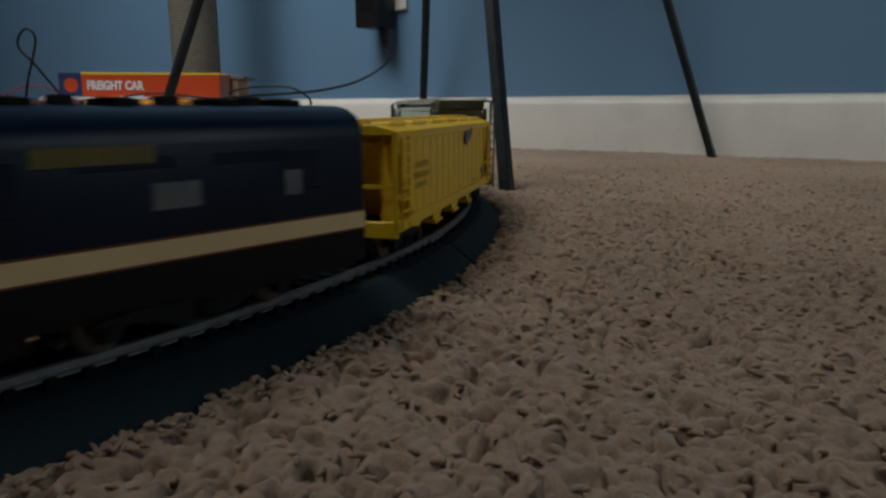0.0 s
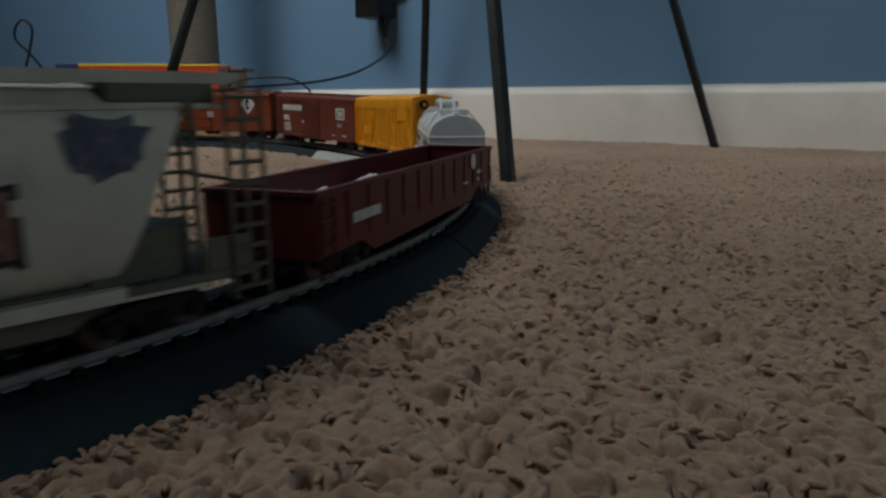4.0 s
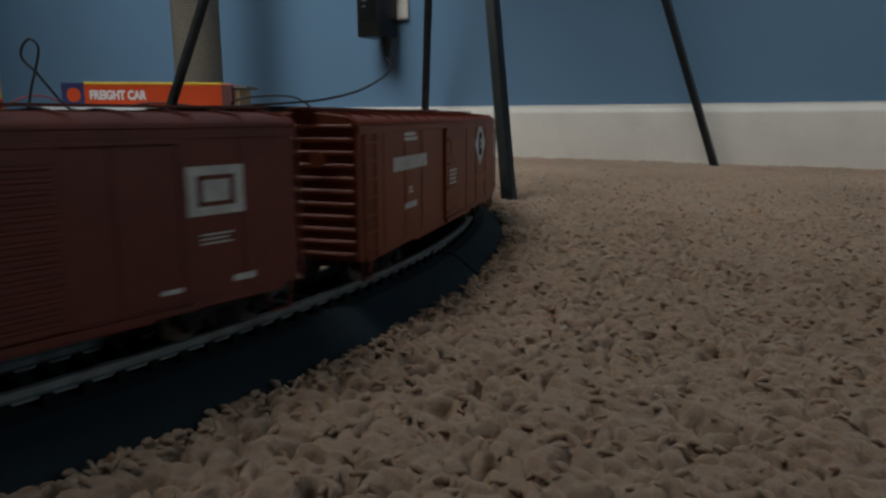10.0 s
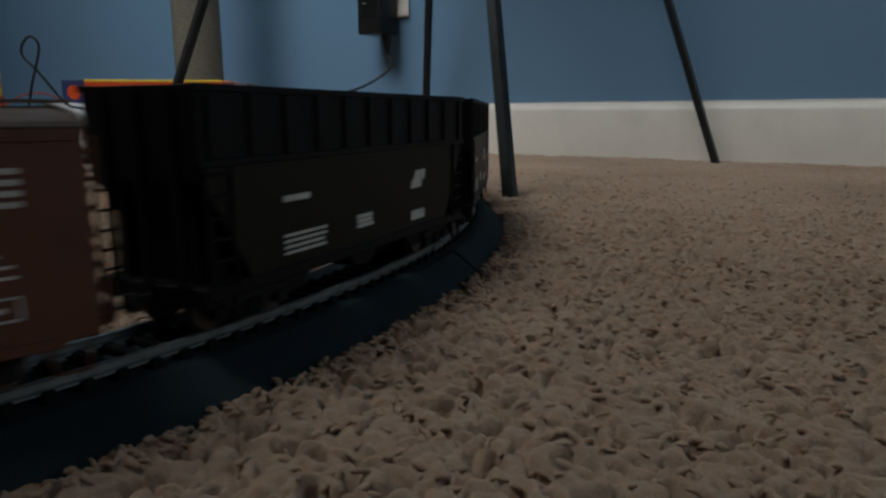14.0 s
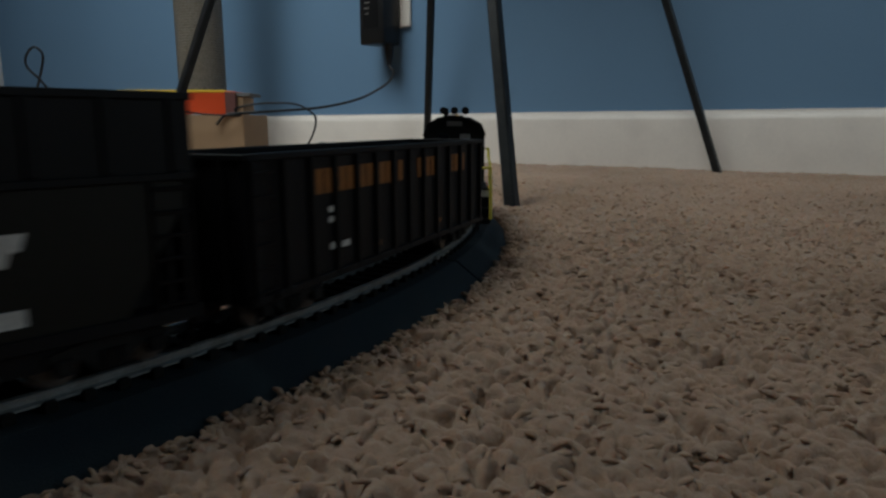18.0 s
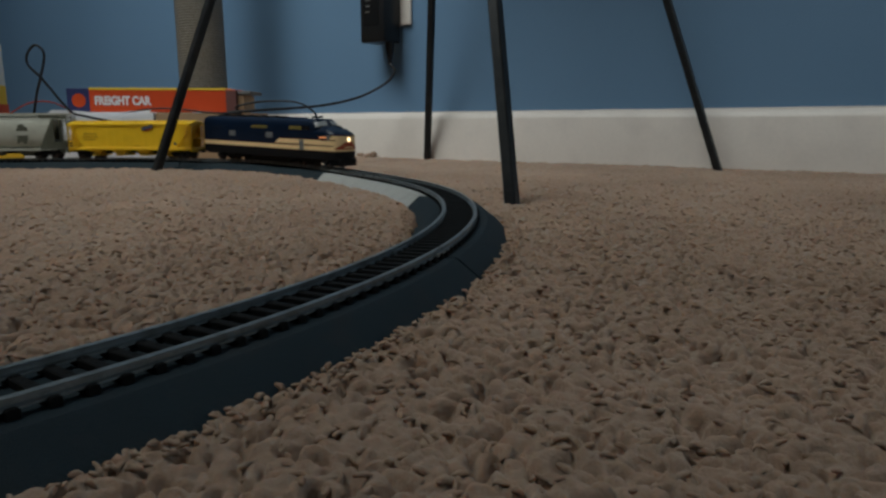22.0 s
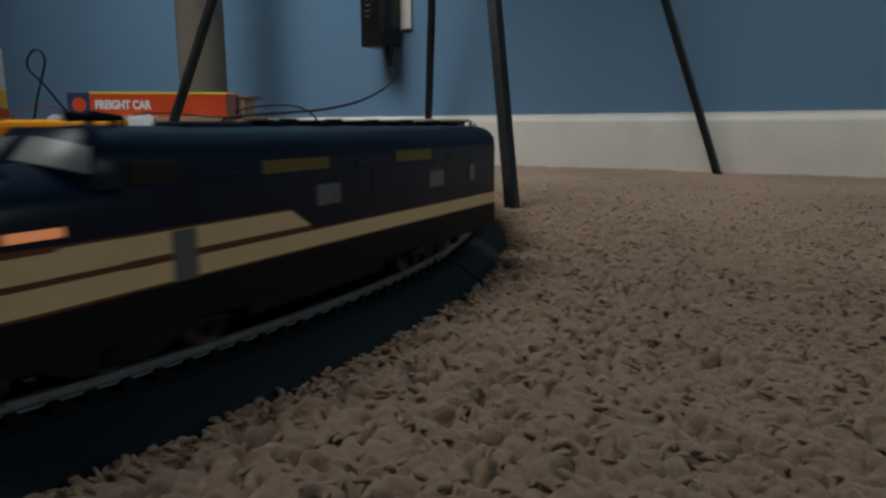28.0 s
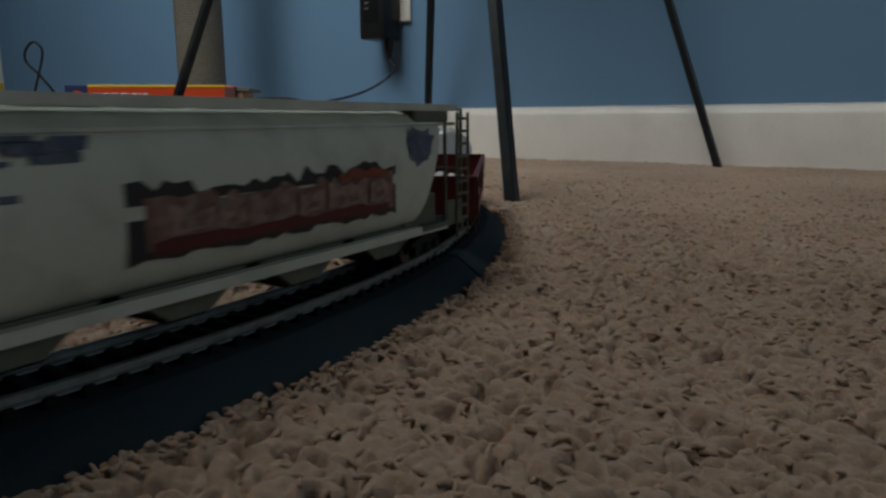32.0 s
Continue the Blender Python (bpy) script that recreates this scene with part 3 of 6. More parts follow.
def make_stool():
    feet = [Vector(p) for p in ((-0.3385, 0.7990, -0.004), (-0.0265, 1.165, -0.004), (0.0532, 0.5169, -0.004), (0.3528, 0.873, -0.004))]
    tops = [Vector(p) for p in ((-0.2695, 0.8310, 0.2005), (-0.0161, 1.085, 0.2423), (0.0427, 0.580, 0.1573), (0.2812, 0.893, 0.2093))]
    st = thing("stool", pose(0.01, 0.86, 0), "tall stool with four splayed black metal legs on the carpet", "stool")
    off = Matrix.Translation((-0.01, -0.86, 0))
    for f, t in zip(feet, tops):
        d = (t - f) / (t.z - f.z)
        top = f + d * 0.725
        q = d.normalized()

        def square(a, c):
            # square tube with eased edges, its sides along the walls
            e = a * .72
            pts = [(a, e), (e, a), (-e, a), (-a, e), (-a, -e), (-e, -a), (e, -a), (a, -e)]
            return [c + Vector((WU.x * u + WV.x * v, WU.y * u + WV.y * v, 0)) for u, v in pts]
        leg = part("leg", loft([square(.0049, f + q * .012), square(.0051, top)]), M_black_metal, st, m=off, smooth=20)
        part("foot_cap", loft([square(.0050, f), square(.00505, f + q * .0125)]), M_pack, leg, "black rubber foot cap", smooth=20)
    b = bmesh.new()
    bmesh.ops.create_cone(b, cap_ends=True, segments=40, radius1=0.150, radius2=0.160, depth=0.035)
    part("seat", b, M_black_metal, st, m=Matrix.Translation((0, 0, 0.738)))
    return st


make_stool()

# ---------------------------------------------------------------- track


def make_track():
    tie_src = [None]
    count = 0

    def section(s0, s1, name_label, bed_mat, curved):
        nonlocal count
        pm, hm = on_track((s0 + s1) / 2)
        base = pose(pm.x, pm.y, 0, 0, 0, math.degrees(hm))
        inv = base.inverted()
        tr = thing("track_section", base, name_label, "track", "sections of the model railway track")

        def sweep(profile, a, b, steps):
            secs = []
            for i in range(steps + 1):
                s = a + (b - a) * i / steps
                c = on_track(s)[0]
                up = float(rise(c.x, c.y))
                secs.append([inv @ Vector((*on_track(s, y)[0], z + up)) for y, z in profile])
            return loft(secs)

        n = 14 if curved else 4
        e = 0.0008
        # sloping shoulders, flat crown
        bed = [(0.0295, -0.009), (0.0285, -0.004), (0.0172, 0.0050), (0.0158, 0.0057), (-0.0158, 0.0057), (-0.0172, 0.0050), (-0.0275, -0.004), (-0.0285, -0.009)]
        part("roadbed", sweep(bed, s0 + e, s1 - e, n), bed_mat, tr, smooth=25)
        w = 0.0009
        for side, y in (("outer", 0.00825 + w), ("inner", -0.00825 - w)):
            z = RAIL_Z
            prof = [(y - .0012, z - .0027), (y + .0012, z - .0027), (y + .0012, z - .0022), (y + .00035, z - .0018), (y + .00035, z - .0009), (y + w, z - .0006), (y + w, z - .00015), (y + w * .6, z), (y - w * .6, z), (y - w, z - .00015), (y - w, z - .0006), (y - .00035, z - .0009), (y - .00035, z - .0018), (y - .0012, z - .0022)]
            part("rail", sweep(prof, s0 + e * .6, s1 - e * .6, n + 6), M_rail, tr, smooth=30)
        # moulded joiner lugs at the ends
        for s in (s0 + 0.004, s1 - 0.004):
            for y in (0.0093, -0.0093):
                p, h = on_track(s, y)
                part("rail_joiner", bx(-.0045, .0045, -.0016, .0016, RAIL_Z - .0030, RAIL_Z - .0013, bevel=.0003), M_rail, tr, m=inv @ pose(p.x, p.y, float(rise(p.x, p.y)), 0, 0, math.degrees(h)))
        k = max(2, round((s1 - s0) / 0.00735))
        for i in range(k):
            s = s0 + (s1 - s0) * (i + .5) / k
            p, h = on_track(s)
            m = inv @ pose(p.x, p.y, 0.0067 + float(rise(p.x, p.y)), 0, 0, math.degrees(h) + random.uniform(-.6, .6))
            if tie_src[0] is None:
                b = bx(-.0014, .0014, -.0116, .0116, -.0011, .0011, bevel=.0003)
                for sy in (1, -1):
                    for dy in (.0018, -.0018):
                        bx(-.0009, .0009, sy * .00915 + dy - .0006, sy * .00915 + dy + .0006, .0008, .0013, b)
                tie_src[0] = part("tie", b, M_tie, tr, m=m, smooth=30)
            else:
                share("tie", tie_src[0], tr, m)
            count += 1
        return tr

    d30 = radians(30) * RAD
    for i in range(6):
        grey = i == 2
        section(i * d30, (i + 1) * d30, "curved model track section on light grey plastic roadbed" if grey else "curved model track section on dark grey plastic roadbed", M_greybed if grey else M_roadbed, True)
    section(ARC, ARC + STRAIGHT, "straight model track section on dark grey plastic roadbed", M_roadbed, False)
    for i in range(6):
        section(ARC + STRAIGHT + i * d30, ARC + STRAIGHT + (i + 1) * d30, "curved model track section on dark grey plastic roadbed", M_roadbed, True)
    section(2 * ARC + STRAIGHT, LOOP, "straight model track section on dark grey plastic roadbed", M_roadbed, False)


make_track()

# ---------------------------------------------------------------- train: common pieces
# In a car's own space x is the way it runs, y its left (the outside of the curve), z = 0 the rails' top.
CAR_SCALE = 0.985                 # lengths along the track
TRUCKS = []
SRC = {}


def wheelset(truck, x, r, z):
    key = ("wheelset", r)
    if key not in SRC:
        b = bmesh.new()
        for s in (1, -1):
            tube((0, s * 0.0074, 0), (0, s * 0.0098, 0), r, b, 20)
            tube((0, s * 0.0068, 0), (0, s * 0.0076, 0), r + 0.0007, b, 20)
            tube((0, s * 0.0097, 0), (0, s * 0.0103, 0), r * 0.35, b, 10)
        tube((0, -0.0105, 0), (0, 0.0105, 0), 0.0011, b, 8)
        SRC[key] = part("wheelset", b, M_wheel, truck, m=Matrix.Translation((x, 0, z)))
        return
    share("wheelset", SRC[key], truck, Matrix.Translation((x, 0, z)))


def truck(car, x, base=0.0195, axles=2, r=0.0048, material=None):
    """Bolster, two cast side frames with springs and journal boxes, wheelsets as sub-parts."""
    key = ("truck", axles, base)
    h = base / 2
    if key not in SRC:
        b = bx(-.0030, .0030, -.0125, .0125, .0042, .0072, bevel=.0004)
        for s in (1, -1):
            y0, y1 = s * .0118, s * .0136
            for i in range(axles):
                ax = -h + base * i / (axles - 1)
                bx(ax - .0021, ax + .0021, y0, s * .0146, .0030, .0064, b, bevel=.0004)
            prism([(-h - .003, .0060), (-h - .003, .0074), (-h * .5, .0086), (h * .5, .0086), (h + .003, .0074), (h + .003, .0060), (h * .62, .0052), (h * .34, .0022), (-h * .34, .0022), (-h * .62, .0052)], y0, y1, b, axis="y")
            for k in (-1, 0, 1):
                tube((k * .0018, s * .0142, .0028), (k * .0018, s * .0142, .0062), .0008, b, 7)
        SRC[key] = part("truck", b, material or M_truck, car, m=Matrix.Translation((x, 0, 0)))
        t = SRC[key]
    else:
        t = share("truck", SRC[key], car, Matrix.Translation((x, 0, 0)))
    for i in range(axles):
        wheelset(t, -h + base * i / (axles - 1), r, r)
    TRUCKS.append((car, t, x))
    return t


def coupler(car, x, s):
    if "coupler" not in SRC:
        b = bx(-.006, .003, -.0012, .0012, .0082, .0104, bevel=.0003)
        bx(.0028, .0062, -.0022, .0012, .0072, .0112, b, bevel=.0005)
        bx(.0050, .0074, .0006, .0026, .0076, .0110, b, bevel=.0004)
        SRC["coupler"] = part("coupler", b, M_truck, car, m=pose(x, 0, 0, 0, 0, 0 if s > 0 else 180))
        return
    share("coupler", SRC["coupler"], car, pose(x, 0, 0, 0, 0, 0 if s > 0 else 180))


def gear(car, length, spread, **kw):
    for s in (1, -1):
        truck(car, s * spread / 2, **kw)
        coupler(car, s * (length / 2 + .0005), s)
    car["spread"] = spread


def start_car(name, label, category, group="cars of the model train"):
    car = thing(name, pose(0, 0, RAIL_Z), label, category, group)
    car.scale = (CAR_SCALE, 1, 1)
    return car


def marks(car, half, material, quads, label="", sides=(1, -1), name="lettering"):
    """Flat printed bars on both sides. quads: q0, q1 along the reading direction from the middle, z0, z1, slant."""
    for s in sides:
        for q in quads:
            b = bmesh.new()
            q0, q1, z0, z1 = q[:4]
            sl = q[4] if len(q) > 4 else 0.0
            pts = [(q0, z0), (q1, z0), (q1 + sl, z1), (q0 + sl, z1)]
            prism([(-s * a, c) for a, c in pts], s * half, s * (half + .00016), b, axis="y")
            part(name, b, material, car, label, smooth=0)


def disc_mark(car, half, material, q, z, rx, rz, label="", n=20, jag=0.0, seed=1, sides=(1, -1), name="emblem", lift=.00016, round_to=None):
    rng = random.Random(seed)
    rs = [1 + rng.uniform(-jag, jag) for _ in range(n)]
    for s in sides:
        b = bmesh.new()
        pts = []
        for k in range(n):
            a = math.tau * k / n
            pts.append((-s * (q + rx * rs[k] * math.copysign(abs(math.cos(a)) ** .7, math.cos(a))) if jag else -s * (q + rx * math.cos(a)), z + rz * rs[k] * (math.copysign(abs(math.sin(a)) ** .7, math.sin(a)) if jag else math.sin(a))))
        prism(pts, s * half, s * (half + lift), b, axis="y")
        part(name, b, material, car, label, smooth=0)


def ladder(car, x, y, z0, z1, width, rungs, material, r=.00045, along="x"):
    """Two stiles as one part, each rung a part of it."""
    b = bmesh.new()
    d = Vector((width / 2, 0, 0)) if along == "x" else Vector((0, width / 2, 0))
    p = Vector((x, y, 0))
    for s in (1, -1):
        rod([p + d * s + Vector((0, 0, z0)), p + d * s + Vector((0, 0, z1))], r, b, 5)
    lad = part("ladder", b, material, car)
    src = None
    for i in range(rungs):
        m = Matrix.Translation(p + Vector((0, 0, z0 + (z1 - z0) * (i + .5) / rungs)))
        if src is None:
            src = part("rung", rod([-d, d], r, None, 5), material, lad, m=m)
        else:
            share("rung", src, lad, m)


def stirrups(car, L, half, material, z0=.0035, z1=.011):
    for sx in (1, -1):
        for sy in (1, -1):
            x = sx * (L / 2 - .006)
            part("step", rod([(x - .0035, sy * half * .97, z1), (x - .003, sy * half * .97, z0), (x + .003, sy * half * .97, z0), (x + .0035, sy * half * .97, z1)], .0005, None, 5), material, car)


def blocks(q0, q1, z0, z1, n, slant=0.0, gap=.25):
    """n letter-sized bars in a row."""
    w = (q1 - q0) / n
    return [(q0 + i * w, q0 + (i + 1 - gap) * w, z0, z1, slant) for i in range(n)]


def lines(q0, q1, z0, z1, n, fill=.55):
    """n thin bars one above the other, of uneven length."""
    h = (z1 - z0) / n
    rng = random.Random(round(q0 * 1e5) + n)
    return [(q0, q0 + (q1 - q0) * rng.uniform(.72, 1), z0 + i * h, z0 + (i + fill) * h) for i in range(n)]


# ---------------------------------------------------------------- boxcars


def boxcar(name, label, L, body_mat, roof_mat, door, ribbed_end=True, W=.0332, z0=.0095, ze=.0485, zr=.0518, door_ribs=14, door_mat=None):
    car = start_car(name, label, "boxcar")
    h, x = W / 2, L / 2
    part("body", bx(-x, x, -h, h, z0, ze, bevel=.0005), body_mat, car)
    prof = [(-h - .0003, ze - .0006), (h + .0003, ze - .0006), (h + .0003, ze + .0004), (h * .86, ze + .0018), (h * .45, zr - .0006), (0, zr), (-h * .45, zr - .0006), (-h * .86, ze + .0018), (-h - .0003, ze + .0004)]
    roof = part("roof", prism(prof, -x - .0004, x + .0004, bevel=.0002), roof_mat, car, "shallow peaked roof")
    n = max(8, round(L / .0135))
    for i in range(n + 1):
        xi = -x + .0015 + (L - .003) * i / n
        rp = [(-h, ze + .0006), (-h * .86, ze + .0024), (-h * .45, zr), (0, zr + .0005), (h * .45, zr), (h * .86, ze + .0024), (h, ze + .0006), (h * .8, ze), (-h * .8, ze)]
        part("roof_rib", prism(rp, xi - .0004, xi + .0004), roof_mat, roof)
    b = bmesh.new()
    for k in (-1, 0, 1):
        bx(-x - .002, x + .002, k * .0026 - .0011, k * .0026 + .0011, zr + .0006, zr + .0012, b)
    part("running_board", b, roof_mat, car)
    # side sill and corner posts
    for s in (1, -1):
        part("side_sill", bx(-x * .93, x * .93, s * (h - .0012), s * (h + .0003), z0 - .0010, z0 + .0012, bevel=.0002), body_mat, car)
        part("side_sill", bx(-x * .45, x * .45, s * (h - .001), s * (h + .0001), z0 - .0020, z0 - .0008, bevel=.0002), body_mat, car)
        part("top_plate", bx(-x, x, s * h, s * (h + .0005), ze - .0028, ze - .0008, bevel=.0001), body_mat, car)
        dx0, dx1 = door
        d = part("door", bx(dx0, dx1, s * h, s * (h + .0011), z0 + .0008, ze - .0035, bevel=.0003), door_mat or body_mat, car)
        for i in range(door_ribs):
            z = z0 + .003 + (ze - z0 - .010) * i / max(1, door_ribs - 1)
            part("door_rib", bx(dx0 + .0012, dx1 - .0012, s * (h + .0010), s * (h + .0017), z - .0005, z + .0005, bevel=.0002), door_mat or body_mat, d)
        part("door_rail", bx(dx0 - (dx1 - dx0) * .9, dx1, s * (h - .0002), s * (h + .0015), z0 - .0008, z0 + .0006), body_mat, car)
        part("door_rail", bx(dx0 - (dx1 - dx0) * .9, dx1, s * (h - .0002), s * (h + .0013), ze - .0036, ze - .0026), body_mat, car)
        # panel seams with rivets
        for k in (-.78, -.56, -.36, .36, .56, .78):
            part("panel_seam", bx(k * x - .0004, k * x + .0004, s * (h - .0001), s * (h + .00022), z0 + .001, ze - .003), body_mat, car)
    for sx in (1, -1):
        if ribbed_end:
            for i in range(11):
                z = z0 + .002 + (ze - z0 - .003) * i / 10
                part("end_rib", bx(sx * x, sx * (x + .0007), -h * .93, h * .93, z - .0008, z + .0008, bevel=.0004), body_mat, car)
        ladder(car, sx * (x + .0012), -sx * h * .72, z0, ze - .002, .0085, 7, body_mat, along="y")
        ladder(car, sx * (x - .006), sx * (h + .0011), z0, ze - .003, .0085, 7, body_mat)
    part("brake_wheel", tube((x + .0015, h * .3, ze - .010), (x + .0021, h * .3, ze - .010), .0024, None, 14), body_mat, car)
    part("underframe", bx(-x * .96, x * .96, -.004, .004, .0080, z0 + .0005, bevel=.0003), M_under, car)
    part("brake_tank", tube((-.012, -.008, .0068), (.006, -.008, .0068), .0032, None, 12), M_under, car)
    stirrups(car, L, h, body_mat)
    gear(car, L, L * .70)
    return car


def oxide_boxcar():
    car = boxcar("boxcar", "oxide brown model boxcar with corrugated door and white lettering", .143, M_brown, M_brown, (-.0155, .0130))
    h = .0166
    marks(car, h + .0001, M_letter, blocks(-.0570, -.0195, .0348, .0402, 6, .0, .18), "faded white name lettering")
    marks(car, h + .0001, M_letter, lines(-.0555, -.0430, .0245, .0300, 2, .75) + lines(-.0555, -.0410, .0135, .0225, 4), "small white data lettering")
    marks(car, h + .0001, M_letter, [(-.0201, -.0135, .0228, .0249)], "white number panel")
    marks(car, h + .0001, M_letter, [(.0415, .0560, .0290, .0398)], "white square emblem", name="emblem")
    marks(car, h + .00026, M_brown, [(.0440, .0453, .0310, .0378), (.0522, .0535, .0310, .0378), (.0440, .0535, .0310, .0320), (.0440, .0535, .0368, .0378)], "dark lines inside the emblem", name="emblem")
    marks(car, h + .0001, M_letter, lines(.044, .053, .0225, .0255, 3, .4) + [(.052, .058, .0130, .0145), (.034, .039, .0130, .014)], "small white data lettering")
    return car


def diamond_boxcar():
    car = boxcar("boxcar", "long red-brown model boxcar with a white diamond emblem", .180, M_rust, M_rust, (-.0158, .0040), door_ribs=4)
    h = .0166
    marks(car, h + .0001, M_letter, lines(-.0514, -.0369, .0425, .0472, 3, .7) + blocks(-.0620, -.0265, .0330, .0375, 10, 0, .2), "white two-line name lettering")
    marks(car, h + .0001, M_letter, lines(-.0475, -.0423, .0250, .0276, 2, .6) + blocks(-.0514, -.0386, .0199, .0219, 6, 0, .2), "white number lettering")
    marks(car, h + .0001, M_rust, lines(-.054, -.032, .0120, .0160, 3, .4), "faint data lettering")
    marks(car, h + .0014, M_amber, [(.0020, .0077, .0380, .0412), (.0026, .0070, .0350, .0368)], "amber print on the door")
    marks(car, h + .0014, M_letter, lines(-.0005, .0105, .0236, .0302, 4, .5), "white print on the door")
    for s in (1, -1):
        b = bmesh.new()
        prism([(-s * .0475, .0377), (-s * .0585, .0482), (-s * .0695, .0377), (-s * .0585, .0272)], s * h, s * (h + .0003), b, axis="y")
        part("emblem", b, M_letter, car, "white diamond emblem", smooth=0)
        for a0 in (0, 1):
            c = bmesh.new()
            ring = []
            for k in range(9):
                a = math.radians(55 + 70 * k / 8) + a0 * math.pi
                ring.append((-s * (.0585 + .0047 * math.cos(a)), .0377 + .0055 * math.sin(a)))
            for k in range(8, -1, -1):
                a = math.radians(55 + 70 * k / 8) + a0 * math.pi
                ring.append((-s * (.0585 + .0030 * math.cos(a)), .0377 + .0036 * math.sin(a)))
            prism(ring, s * (h + .0002), s * (h + .0005), c, axis="y")
            part("emblem", c, M_under, car, "dark arc in the emblem", smooth=0)
    marks(car, h + .0003, M_under, [(.0556, .0576, .0342, .0412), (.0576, .0612, .0342, .0356), (.0576, .0606, .0370, .0383), (.0576, .0612, .0398, .0412)], "dark bars in the emblem", name="emblem")
    marks(car, h + .0001, M_amber, [(.0475, .0770, .0215, .0229), (.0520, .0730, .0198, .0209)], "amber slogan lettering")
    return car


def umber_boxcar():
    car = boxcar("boxcar", "umber brown model boxcar with slanted white lettering", .182, M_umber, M_roofgrey, (-.0160, .0060), door_ribs=2)
    h = .0166
    marks(car, h + .0001, M_letter, [(-.0760, -.0615, z, z + .0011) for z in (.0350, .0372, .0394, .0416)] + blocks(-.0625, -.0120, .0348, .0425, 7, .0018, .28), "white slanted name lettering with speed lines")
    marks(car, h + .0001, M_letter, blocks(.0220, .0660, .0345, .0412, 8, .0018, .28) + [(.0660, .0800, z, z + .0010) for z in (.0347, .0366, .0385, .0404)], "white slanted name lettering with speed lines")
    marks(car, h + .0001, M_letter, lines(-.0657, -.0510, .0232, .0280, 2, .75) + lines(-.0657, -.0449, .0130, .0215, 5, .5) + lines(-.0471, -.0309, .0237, .0272, 3, .5), "white data lettering")
    marks(car, h + .0001, M_letter, [(-.0226, -.0121, .0228, .0252), (-.0216, -.0131, .0212, .0230), (-.0200, -.0147, .0198, .0214)] + lines(-.0236, -.0105, .0140, .0168, 2, .6), "white emblem with flared bars", name="emblem")
    marks(car, h + .0012, M_letter, lines(.0012, .0135, .0300, .0355, 4, .55) + [(.0047, .0097, .0272, .0286)], "white print on the door")
    marks(car, h + .0001, M_letter, [(.0296, .0573, .0286, .0304), (.0359, .0466, .0180, .0198)] + lines(.0080, .0165, .0195, .0245, 3, .45) + lines(.0640, .0780, .0225, .0281, 3, .3), "white data lettering")
    for s in (1, -1):
        b = bmesh.new()
        for q0, q1, z0, z1 in ((.0615, .0780, .0150, .0154), (.0615, .0780, .0190, .0194), (.0615, .0620, .0150, .0194), (.0775, .0780, .0150, .0194), (.0640, .0755, .0167, .0176)):
            prism([(-s * q0, z0), (-s * q1, z0), (-s * q1, z1), (-s * q0, z1)], s * h, s * (h + .0003), b, axis="y")
        part("lettering", b, M_letter, car, "boxed white data panel", smooth=0)
    marks(car, h + .0001, M_amber, [(.020, .058, .0125, .0131)], "thin rust-coloured line")
    return car


# ---------------------------------------------------------------- open cars


